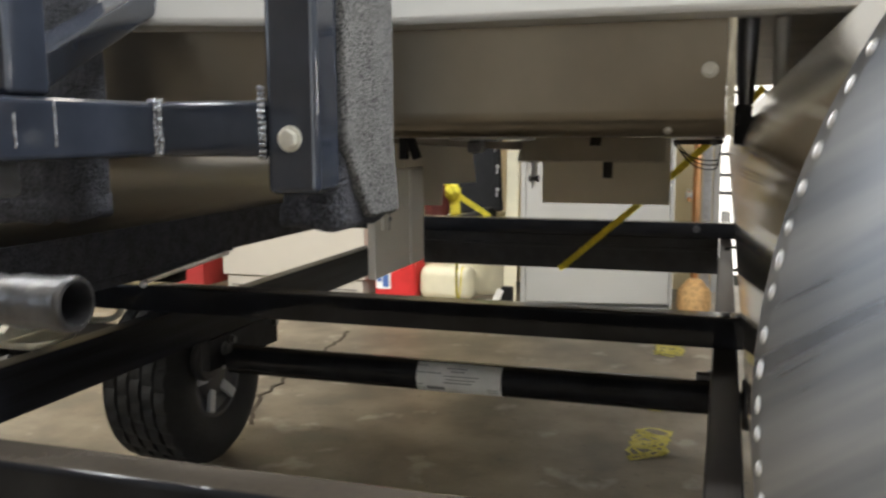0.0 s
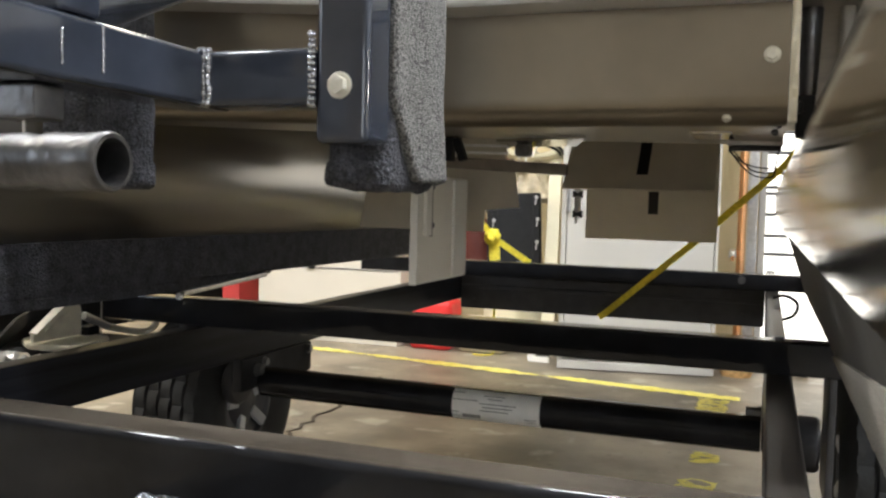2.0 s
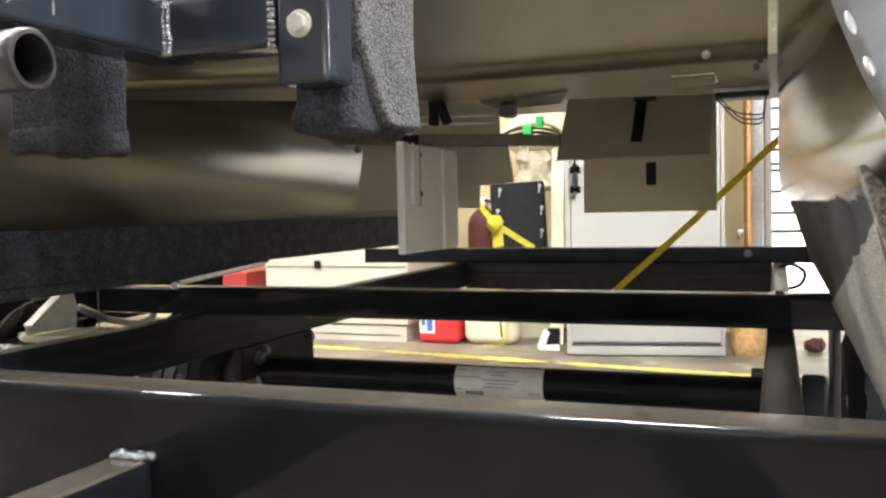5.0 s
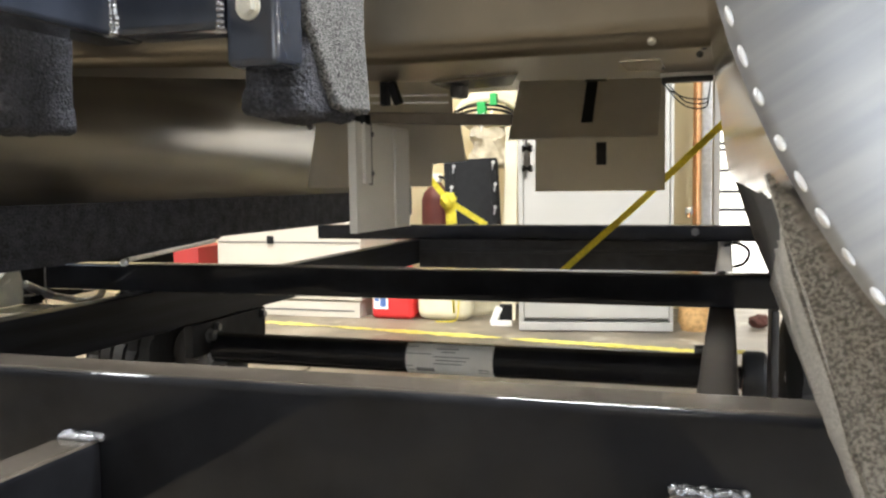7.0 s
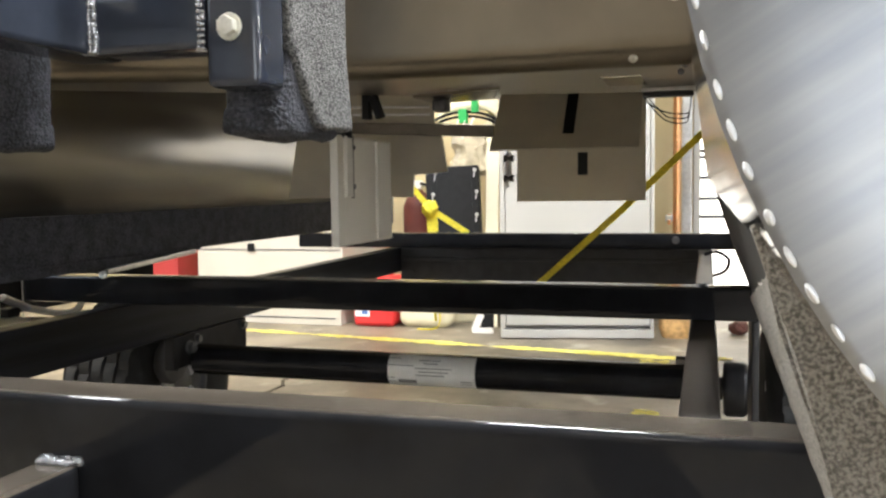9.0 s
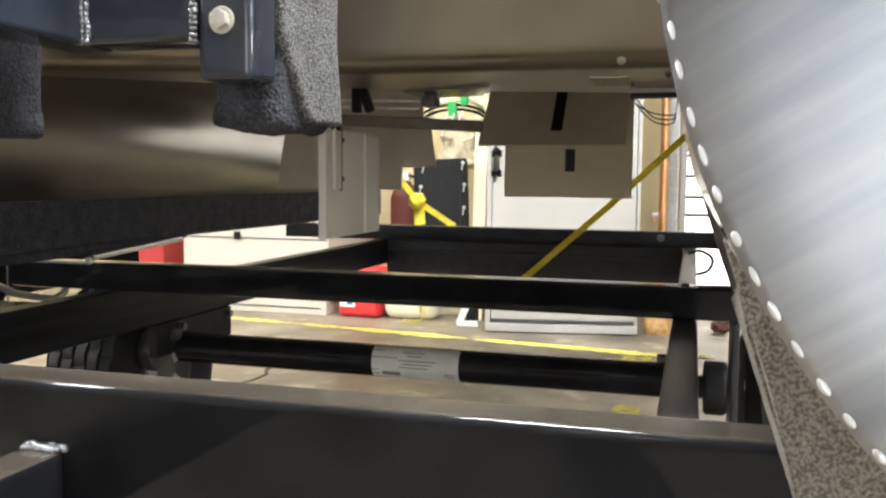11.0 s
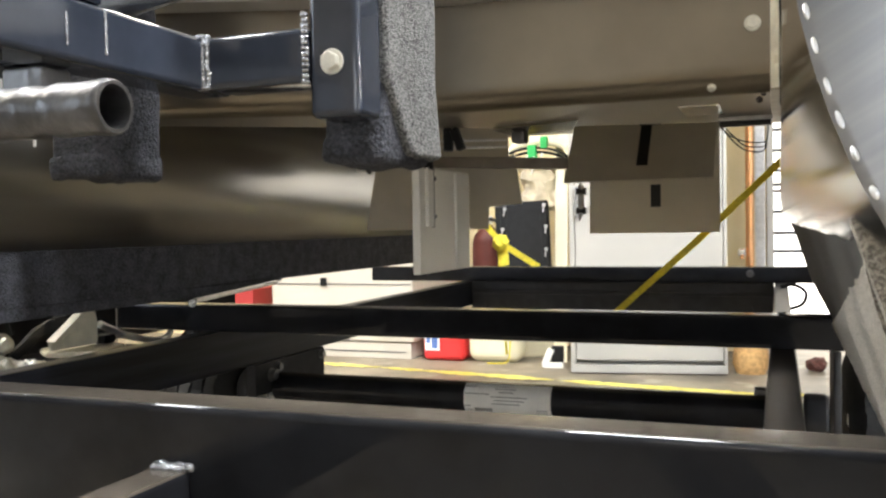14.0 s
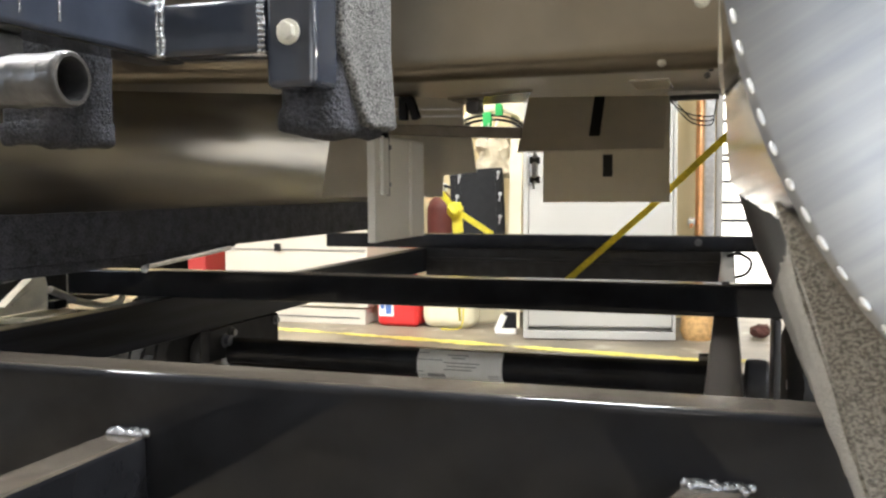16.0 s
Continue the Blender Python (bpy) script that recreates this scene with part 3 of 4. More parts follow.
for x0, x1 in ((-0.378, -0.342), (0.118, 0.162)):
    pts = line_points((x0, 0.732, 0.446), (x1, 0.732, 0.446), 15) + line_points((x0 + 0.004, 0.727, 0.446), (x1 - 0.004, 0.728, 0.446), 11)
    part("weld", bead(pts, 0.0042), M_WELD_DARK, trailer, "", True, "stuff")
part("guide_board", carpet(-0.272, -0.207, 0.853, 0.970, 0.72, 1.3), M_CARPET_DARK, trailer, "carpet wrapped guide board, coloured dark for shade")
strip = carpet(-0.211, -0.199, 0.851, 0.976, 0.722, 1.3, 0.005, 0.004)
for v in strip.verts:
    if v.co.z < 0.80:
        # the near edge is drawn back towards the foot of the board
        f = (0.80 - v.co.z) / 0.08
        near = 0.851 + 0.060 * min(1.0, f * f * 0.7 + f * 0.3)
        v.co.y = 0.976 - (0.976 - v.co.y) * (0.976 - near) / 0.125
        v.co.x += 0.006 * noise.noise(v.co * 28)
part("carpet_strip", strip, M_CARPET_GUIDE, trailer, "charcoal carpet strip")
part("guide_board", carpet(-0.612, -0.54, 0.853, 0.96, 0.717, 1.3), M_CARPET_DARK, trailer, "carpet wrapped guide board, coloured dark for shade")
for x0, x1, y0, y1, z, m in ((-0.272, -0.21, 0.853, 0.972, 0.72, M_CARPET_DARK), (-0.612, -0.54, 0.853, 0.96, 0.717, M_CARPET_DARK)):
    hem = carpet(x0 - 0.002, x1 + 0.002, y0 - 0.004, y1 + 0.002, z - 0.006, z + 0.022, 0.010, 0.005)
    part("carpet_hem", hem, m, trailer, "ragged carpet hem")
part("bolt", hex_bolt((-0.2305, 0.80, 0.80), (0, -1, 0), 0.0085, 0.009, 1.35), M_BOLT, trailer, "pale zinc hex bolt")
stub = [(-0.75 + 0.55 * i / 60, 0.0142 + 0.0010 * math.sin(2 * math.pi * (0.55 * i / 60) / 0.024) ** 3) for i in range(61)]
stub += [(-0.188, 0.0150), (-0.185, 0.0146), (-0.184, 0.0138), (-0.184, 0.0118), (-0.187, 0.0112), (-0.30, 0.0105)]
part("pipe_stub", lathe(stub, (0, 0.47, 0.718), "x", 40), M_IRON, trailer, "dark iron pipe with an open end")
part("pin_clip", box(-0.437, -0.394, 0.632, 0.662, 0.757, 0.7835, 0.003), M_PIPE, trailer, "dull grey zinc clip")
part("clip_wire", rod((-0.4195, 0.647, 0.722), (-0.4195, 0.647, 0.757), 0.0015, 8), M_STEEL, trailer)
part("bunk_angle", beam((-0.985, 1.605, 0.508), (-0.985, 1.92, 0.526), 0.014, 0.010, 0.002), M_STEEL, trailer, "grey steel angle strip")
part("bunk_pad", beam((-0.992, 1.60, 0.523), (-0.992, 1.95, 0.540), 0.014, 0.026, 0.003), M_CARPET_DARK, trailer, "dark carpet edging")
part("bunk_bolt", hex_bolt((-0.985, 1.6, 0.503), (0.3, -1, 0.2), 0.006, 0.010), M_WELD, trailer, "bright zinc bolt")

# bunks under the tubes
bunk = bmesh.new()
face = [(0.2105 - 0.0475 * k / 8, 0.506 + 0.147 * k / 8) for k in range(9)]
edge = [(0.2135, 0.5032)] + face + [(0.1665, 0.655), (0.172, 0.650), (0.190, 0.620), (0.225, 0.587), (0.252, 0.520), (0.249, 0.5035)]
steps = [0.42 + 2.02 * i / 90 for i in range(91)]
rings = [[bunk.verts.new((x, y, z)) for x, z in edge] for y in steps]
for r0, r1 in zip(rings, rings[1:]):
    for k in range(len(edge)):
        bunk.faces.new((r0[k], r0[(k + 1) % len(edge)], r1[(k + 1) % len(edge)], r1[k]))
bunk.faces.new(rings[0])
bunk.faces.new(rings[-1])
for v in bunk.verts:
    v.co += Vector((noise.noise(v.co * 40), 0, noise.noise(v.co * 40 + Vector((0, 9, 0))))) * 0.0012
part("bunk_board", bunk, M_BOARD, trailer, "charcoal bunk board, coloured dark for its shade")
# grey carpet over the near end of that board, its slanting edge following the shade line
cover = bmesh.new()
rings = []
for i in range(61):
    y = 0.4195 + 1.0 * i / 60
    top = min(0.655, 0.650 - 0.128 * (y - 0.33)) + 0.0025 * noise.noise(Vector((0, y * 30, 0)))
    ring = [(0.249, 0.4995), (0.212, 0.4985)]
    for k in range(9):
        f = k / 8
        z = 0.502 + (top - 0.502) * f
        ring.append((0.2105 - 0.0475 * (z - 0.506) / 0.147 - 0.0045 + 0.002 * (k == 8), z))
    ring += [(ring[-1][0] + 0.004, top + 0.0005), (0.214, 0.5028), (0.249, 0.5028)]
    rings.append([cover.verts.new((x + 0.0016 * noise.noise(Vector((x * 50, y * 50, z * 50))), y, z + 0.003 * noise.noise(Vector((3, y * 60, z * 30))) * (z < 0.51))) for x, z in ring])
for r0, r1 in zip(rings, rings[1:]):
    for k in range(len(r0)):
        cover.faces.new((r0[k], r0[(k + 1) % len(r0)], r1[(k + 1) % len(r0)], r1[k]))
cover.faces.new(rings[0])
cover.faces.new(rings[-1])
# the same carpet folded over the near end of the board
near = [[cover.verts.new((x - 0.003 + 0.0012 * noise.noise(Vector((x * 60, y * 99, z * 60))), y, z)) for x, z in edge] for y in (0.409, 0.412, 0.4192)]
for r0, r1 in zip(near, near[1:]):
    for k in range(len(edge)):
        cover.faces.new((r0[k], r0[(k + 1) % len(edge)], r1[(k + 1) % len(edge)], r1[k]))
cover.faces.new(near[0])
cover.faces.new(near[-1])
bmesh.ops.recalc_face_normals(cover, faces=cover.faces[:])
part("bunk_carpet", cover, M_CARPET, trailer, "grey carpet with a slanting edge along the shade line")
part("bunk_board", carpet(-1.015, -0.975, 0.05, 3.25, 0.532, 0.640, 0.008, 0.002), M_CARPET_DARK, trailer, "carpet wrapped bunk board, coloured dark for shade")

part("bunk_bracket", box(-1.015, -0.975, 3.175, 3.22, CTOP, 0.533, 0.003), M_BLACK_DULL, trailer)
part("bunk_riser", carpet(-1.016, -0.974, 0.791, 1.598, 0.5145, 0.534, 0.003, 0.001), M_CARPET_DARK, trailer, "carpet wrapped riser, coloured dark for shade")

part("bolt", hex_bolt((0.141, 1.625, CTOP), (0, 0, 1), 0.007, 0.004), M_PIPE, trailer, "dark steel bolt head")
part("bolt", hex_bolt((0.047, 3.169, 0.478), (0, -1, 0), 0.010, 0.008), M_PIPE, trailer, "dark steel bolt head")
for x in (-0.88, -0.40, 0.05):
    part("step_bolt", hex_bolt((x, 3.1835, 0.36), (0, -1, 0), 0.007, 0.006), M_BLACK_DULL, trailer)
for y in (1.78, 1.98):
    part("axle_bolt", hex_bolt((-0.928, y + 0.05, 0.34), (1, 0, 0), 0.009, 0.010), M_PIPE, trailer, "dark steel hex bolt")
part("cable", cable([(0.14, 2.8, 0.46), (0.175, 2.8, 0.467), (0.207, 2.8, 0.445), (0.195, 2.8, 0.41), (0.15, 2.8, 0.395)], 0.005), M_BLACK_PLASTIC, trailer)
part("fender", box(-1.62, -0.972, 0.95, 1.62, 0.40, 0.412, 0.004), M_BLACK_MATT, trailer)
# Black plate added behind the left bunk to keep the gap there dark.
part("gap_plate", box(-1.252, -1.24, 0.90, 2.13, 0.413, 0.515, 0.004), M_BLACK_MATT, trailer)

# ---- boat ----
boat = thing("pontoon_boat", (-0.385, 2.0, 0.55), "small aluminium pontoon boat resting on trailer bunks", "boat")


def pontoon(cx, cz, r, y0, y1, metal):
    tube = part("pontoon_tube", lathe([(y0 + (y1 - y0) * i / 40, r + 0.00015 * math.sin(i * 1.7)) for i in range(41)], (cx, 0, cz), "y", 96, wobble=lambda i, k: 0.0003 * noise.noise(Vector((i * 0.35, k * 0.21, cx)))), metal, boat)
    part("end_cap", lathe([(y0 - 0.0005, r), (y0 - 0.0015, r * 0.985), (y0 - 0.0012, r * 0.9), (y0 - 0.0006, r * 0.5), (y0 - 0.0004, 0.0)], (cx, 0, cz), "y", 96), M_ALU_CAP, tube)
    drops = bmesh.new()
    count = 128
    for k in range(count):
        a = 2 * math.pi * (k + RNG.uniform(-0.12, 0.12)) / count
        own = bmesh.new()
        bmesh.ops.create_icosphere(own, subdivisions=2, radius=1.0)
        size = Vector((RNG.uniform(0.0007, 0.0010), RNG.uniform(0.0006, 0.0008), RNG.uniform(0.0017, 0.0025)))
        turn = Matrix.Rotation(-a, 4, "Y")
        place = Matrix.Translation((cx + (r - 0.0016) * math.cos(a), y0 - 0.0016, cz + (r - 0.0016) * math.sin(a)))
        bmesh.ops.transform(own, matrix=place @ turn @ Matrix.Diagonal((*size, 1)), verts=own.verts)
        joined(own, drops)
    part("weld_bead", drops, M_WELD, tube, "bright ripples of weld", True, "stuff")


pontoon(0.325, 0.738, 0.1848, 0.33, 3.6, M_ALU)
pontoon(-1.095, 0.762, 0.183, 0.33, 3.2, M_ALU_LEFT)
part("deck", box(-1.35, 0.60, 1.16, 2.85, 0.935, 0.965), M_DECK, boat)
rail = bmesh.new()
prof = [(1.10, 0.93), (1.10, 0.938), (1.128, 1.02), (1.158, 1.03), (1.158, 0.93)]
rows = [[rail.verts.new((x, y - dy, z)) for y, z in prof] for x, dy in ((-1.36, 0.388), (-0.25, 0.0), (0.61, 0.0))]
for va, vb in zip(rows, rows[1:]):
    for i in range(5):
        rail.faces.new((va[i], va[(i + 1) % 5], vb[(i + 1) % 5], vb[i]))
rail.faces.new(rows[0])
rail.faces.new(rows[-1])
bmesh.ops.bevel(rail, geom=rail.edges[:], offset=0.003, segments=2, affect="EDGES", profile=0.5)
part("deck_rail", rail, M_WHITE, boat, "white sloping deck rail")
pan = bmesh.new()
prof = [(1.15, 0.929), (1.15, 0.83)]
for i in range(9):
    a = math.pi / 2 * i / 8
    prof.append((1.18 - 0.03 * math.cos(a), 0.828 - 0.03 * math.sin(a)))
prof += [(1.5, 0.80), (1.5, 0.803), (1.18, 0.803), (1.155, 0.83), (1.155, 0.929)]
rows = [[pan.verts.new((-0.72, min(y, 1.26) - 0.164, z)) for y, z in prof], [pan.verts.new((-0.25, min(y, 1.40), z)) for y, z in prof], [pan.verts.new((0.13, y, z)) for y, z in prof]]
for va, vb in zip(rows, rows[1:]):
    for i in range(len(prof)):
        j = (i + 1) % len(prof)
        pan.faces.new((va[i], va[j], vb[j], vb[i]))
pan.faces.new(rows[0])
pan.faces.new(rows[-1])
splash = part("splash_pan", pan, M_PAN, boat, "brushed aluminium splash pan with a rolled lower edge")
part("bolt", hex_bolt((0.112, 1.15, 0.873), (0, -1, 0), 0.007, 0.006), M_BOLT, splash)
part("bolt", hex_bolt((0.067, 1.16, 0.806), (0, -0.7, -0.7), 0.004, 0.004), M_BOLT, splash)

# hanging boards
fin = part("fin", box(-0.392, -0.382, 1.368, 1.60, 0.577, 0.746, 0.003), M_FIN, boat, "white plastic fin with a slotted strip")


def board(x0, x1, yb, zb, yt, zt, tape_x=None, tape_z0=0, tape_z1=0):
    bm = beam(((x0 + x1) / 2, yb, zb), ((x0 + x1) / 2, yt, zt), x1 - x0, 0.004, 0.0, None, (0, -1, 0.01))
    b = part("flap", bm, M_CARD, boat, "thin grey plastic flap with a black tape strip")
    if tape_x is None:
        return tagged(b, "thin grey plastic flap")
    f0, f1 = (tape_z0 - zb) / (zt - zb), (tape_z1 - zb) / (zt - zb)
    bm = beam((tape_x, yb + (yt - yb) * f0 - 0.004, tape_z0), (tape_x, yb + (yt - yb) * f1 - 0.004, tape_z1), 0.024, 0.0012, 0.0, None, (0, -1, 0.01))
    part("tape", bm, M_TAPE, b, "black tape strip")
    return b


upper = board(-0.302, 0.012, 2.0, 0.742, 2.17, 0.932, -0.137, 0.775, 0.87)
board(-0.31, 0.005, 2.32, 0.626, 2.33, 0.932, -0.146, 0.69, 0.745)


def sheet(outline, y, lean=0.0):
    """A thin upright plastic sheet, cut to an outline of x and z, its top leaning back."""
    bm = bmesh.new()
    z0 = min(z for x, z in outline)
    va = [bm.verts.new((x, y + lean * (z - z0), z)) for x, z in outline]
    vb = [bm.verts.new((x, y + 0.004 + lean * (z - z0), z)) for x, z in outline]
    for i in range(len(outline)):
        j = (i + 1) % len(outline)
        bm.faces.new((va[i], va[j], vb[j], vb[i]))
    bm.faces.new(va)
    bm.faces.new(vb)
    bmesh.ops.recalc_face_normals(bm, faces=bm.faces[:])
    return bm


part("flap", sheet(((-0.764, 0.644), (-0.466, 0.644), (-0.458, 0.802), (-0.739, 0.802)), 1.966, 0.04), M_CARD, boat, "thin grey plastic flap, narrower at the top")
part("flap", sheet(((-0.500, 0.688), (-0.383, 0.698), (-0.399, 0.802), (-0.500, 0.802)), 1.950, 0.06), M_CARD, boat, "thin grey plastic flap, bent at its corner")
part("back_panel", sheet(((-0.83, 0.79), (-0.442, 0.79), (-0.442, 0.934), (-0.83, 0.934)), 2.05), M_CARD, boat, "thin grey plastic panel under the deck")
part("tape", box(-0.152, -0.105, 2.103, 2.1045, 0.868, 0.888), M_TAPE, upper, "black tape strip")
part("flap_bolt", hex_bolt((-0.752, 1.962, 0.783), (0.3, -1, -0.2), 0.006, 0.010), M_IRON, boat)
part("latch_rod", rod((-0.343, 2.36, 0.66), (-0.338, 2.36, 0.932), 0.0035, 10), M_STEEL, boat)
for z in (0.685, 0.735):
    part("latch_knob", rod((-0.352, 2.36, z), (-0.326, 2.36, z), 0.009, 14), M_IRON, boat)
part("latch_sleeve", rod((-0.340, 2.36, 0.675), (-0.3395, 2.36, 0.75), 0.008, 14), M_STEEL, boat)
part("fin_strip", box(-0.382, -0.376, 1.388, 1.412, 0.652, 0.745, 0.0015), M_WHITE_PLASTIC, fin)
part("slot", box(-0.3815, -0.3795, 1.4125, 1.424, 0.650, 0.746, 0.0004), M_BAR, fin, "dark slot")
part("rear_strip", box(-0.382, -0.377, 1.520, 1.585, 0.580, 0.742, 0.002), M_WHITE_PLASTIC, fin)
part("front_edge", box(-0.3935, -0.3805, 1.362, 1.3675, 0.577, 0.746, 0.0015), M_WHITE_PLASTIC, fin)
for z in (0.668, 0.728):
    part("screw", hex_bolt((-0.3795, 1.418, z), (1, 0, 0), 0.004, 0.004), M_PIPE, fin)
part("fin_bracket", rod((-0.387, 1.40, 0.74), (-0.387, 1.40, 0.80), 0.009, 20), M_STEEL, boat)
part("fin_collar", rod((-0.387, 1.40, 0.742), (-0.387, 1.40, 0.757), 0.014, 20), M_BLACK_PLASTIC, boat)
part("clip", box(-0.334, -0.322, 1.345, 1.36, 0.765, 0.80, 0.002), M_BLACK_PLASTIC, boat)
part("clip", beam((-0.318, 1.35, 0.799), (-0.306, 1.35, 0.766), 0.014, 0.012, 0.002), M_BLACK_PLASTIC, boat)
part("cross_bar", beam((-0.80, 1.938, 0.806), (-0.278, 1.938, 0.779), 0.012, 0.024, 0.003), M_BAR, boat, "dull grey steel cross bar")
for z in (0.797, 0.81):
    part("control_rod", rod((-0.5, 1.62, z), (-0.33, 1.665, z - 0.001), 0.0025, 10), M_WELD, boat)
part("pan_plate", box(0.02, 0.07, 1.25, 1.35, 0.7965, 0.7995, 0.001), M_ALU, boat)
# Cream strip added where bright wall shows between the pan and the tube.
wall_strip = box(0.1305, 0.1395, 1.146, 1.156, 0.80, 0.929, 0.0)
bmesh.ops.subdivide_edges(wall_strip, edges=wall_strip.edges[:], cuts=14, use_grid_fill=True)
for v in wall_strip.verts:
    v.co.y += 0.006 * noise.noise(v.co * 130) - 0.3 * (v.co.x - 0.135)
part("wall_glimpse", wall_strip, M_CREAM_METAL, boat, "crinkled cream strip standing in for the wall past the pan")
part("deck_strut", lathe([(0.836, 0.009), (0.88, 0.011), (0.9345, 0.013)], (0.152, 1.22, 0), "z", 24), M_PIPE, boat, "tapered grey steel strut")
part("strut_foot", box(0.140, 0.160, 1.206, 1.236, 0.788, 0.8358, 0.003), M_BLACK_PLASTIC, boat, "black rubber strut foot")
part("tube_strut", rod((0.19, 1.22, 0.85), (0.19, 1.22, 0.936), 0.008, 16), M_WHITE, boat)
for dz, dx in ((0.0, 0.0), (0.006, 0.006), (0.012, 0.002)):
    part("wire", cable([(0.060 + dx, 1.42, 0.787), (0.074 + dx, 1.425, 0.774 - dz / 2), (0.094, 1.43, 0.765 - dz), (0.118, 1.43, 0.763 - dz), (0.123, 1.425, 0.768), (0.125, 1.42, 0.787)], 0.0010, 6), M_BLACK_PLASTIC, boat)
plate = bmesh.new()
va = [plate.verts.new(p) for p in ((-0.26, 1.36, 0.798), (-0.117, 1.298, 0.798), (-0.15, 1.40, 0.795), (-0.25, 1.43, 0.795))]
vb = [plate.verts.new(v.co - Vector((0, 0, 0.004))) for v in va]
for i in range(4):
    plate.faces.new((va[i], va[(i + 1) % 4], vb[(i + 1) % 4], vb[i]))
plate.faces.new(va)
plate.faces.new(vb)
part("pan_bracket", plate, M_ALU, boat, "bright aluminium corner bracket")
part("dark_lug", box(-0.236, -0.214, 1.37, 1.40, 0.774, 0.793, 0.005), M_IRON, boat)
part("pan_channel", box(0.058, 0.131, 1.41, 1.43, 0.7935, 0.7995, 0.001), M_STEEL, boat)
part("pan_channel", box(0.060, 0.129, 1.412, 1.428, 0.786, 0.793, 0.001), M_BLACK_DULL, boat)
for x, z in ((0.113, 0.806), (0.122, 0.800), (0.118, 0.792), (0.128, 0.815)):
    part("pan_nut", hex_bolt((x, 1.185, z), (0.2, -1, -0.3), 0.003, 0.006), M_IRON, boat)
part("pan_clip", box(0.132, 0.146, 1.16, 1.18, 0.812, 0.824, 0.002), M_BLACK_PLASTIC, boat)
part("sticker", box(-0.20, -0.155, 1.33, 1.37, 0.7985, 0.7997), M_LABEL, boat)
part("tie_strap", strap([(-0.415, 3.164, 0.325), (-0.396, 3.164, 0.339), (-0.115, 3.03, 0.585), (0.155, 2.9, 0.837), (0.205, 2.86, 0.90), (0.23, 2.85, 0.93)], 0.021, 0.002, (0.7, 0, -0.7)), M_YELLOW, boat, "yellow webbing tie-down strap")

# ---- workshop things ----
fridge = thing("fridge", (-0.39, 4.2, 0), "white upright fridge standing on the concrete floor", "fridge")
FM = pose(-0.712, 3.862, 0, 0, 0, 10.3)
part("body", box(0, 0.655, 0.05, 0.62, 0.03, 1.75, 0.01, m=FM), M_WHITE, fridge)
part("door", box(0.024, 0.638, 0.0, 0.046, 0.060, 1.745, 0.006, m=FM), M_WHITE, fridge)
part("kick_plate", box(0.0, 0.655, 0.0, 0.049, 0.006, 0.042, 0.003, m=FM), M_WHITE, fridge)
for x0, x1 in ((0.0, 0.0215), (0.6405, 0.655)):
    part("side_frame", box(x0, x1, 0.002, 0.049, 0.0425, 1.745, 0.003, m=FM), M_WHITE, fridge)
for x in (0.05, 0.60):
    part("foot", box(x - 0.02, x + 0.02, 0.06, 0.10, 0.0, 0.0295, 0.003, m=FM), M_BLACK_PLASTIC, fridge)

chest = thing("chest_freezer", (-1.9, 4.3, 0), "cream white low chest freezer against the wall", "freezer")
part("body", box(-2.325, -1.53, 4.05, 4.68, 0.085, 0.80, 0.01), M_CHEST, chest)
part("plinth", box(-2.305, -1.55, 4.065, 4.66, 0.0, 0.08, 0.004), M_CHEST, chest)
part("lid", box(-2.325, -1.53, 4.04, 4.68, 0.805, 0.86, 0.015), M_CHEST, chest)
part("vent_strip", box(-2.28, -1.58, 4.062, 4.066, 0.03, 0.036), M_PIPE, chest)
part("seam", box(-2.315, -1.54, 4.046, 4.0505, 0.366, 0.371), M_PIPE, chest)
part("latch", box(-2.03, -2.0, 4.03, 4.05, 0.36, 0.40, 0.004), M_BLACK_PLASTIC, chest, "small black latch")
single("red_crate", box(-2.80, -2.47, 4.1, 4.45, 0.0, 0.335, 0.012), M_CRATE, "red plastic crate on the floor", "crate")

can = thing("jerry_can", (-1.38, 4.15, 0), "red plastic fuel can with a printed label on the floor", "fuel can")
part("body", box(-1.49, -1.275, 4.06, 4.24, 0.0, 0.24, 0.028, 4), M_RED, can)
part("grip", cable([(-1.46, 4.15, 0.235), (-1.45, 4.15, 0.275), (-1.36, 4.15, 0.28), (-1.31, 4.15, 0.235)], 0.012), M_RED, can)
sticker = part("sticker", box(-1.475, -1.40, 4.0585, 4.0605, 0.05, 0.13), M_LABEL, can, "white and blue printed sticker")
part("print_block", box(-1.44, -1.41, 4.057, 4.059, 0.06, 0.12), M_BLUE, sticker)
part("print_block", box(-1.468, -1.447, 4.057, 4.059, 0.085, 0.12), M_BLUE, sticker)
jug = thing("white_jug", (-1.13, 4.13, 0), "cream plastic jug with a yellow cord on the floor", "jug")
part("body", box(-1.262, -0.998, 4.065, 4.21, 0.0, 0.17, 0.05, 5), M_CREAM, jug)
part("cord", cable([(-1.045, 4.10, 0.166), (-1.044, 4.068, 0.145), (-1.046, 4.058, 0.08), (-1.052, 4.052, 0.02), (-1.08, 4.035, 0.004), (-1.15, 4.03, 0.004)], 0.0035, 8), M_YELLOW, jug, "thin yellow cord")
holder = thing("plastic_holder", (-0.83, 4.03, 0), "small white plastic holder with a black core on the floor", "holder")
part("foot_bar", beam((-0.876, 4.0, 0.006), (-0.778, 4.0, 0.011), 0.012, 0.03, 0.002), M_WHITE_PLASTIC, holder)
part("leg", beam((-0.868, 4.0, 0.011), (-0.836, 4.01, 0.085), 0.016, 0.03, 0.002), M_WHITE_PLASTIC, holder)
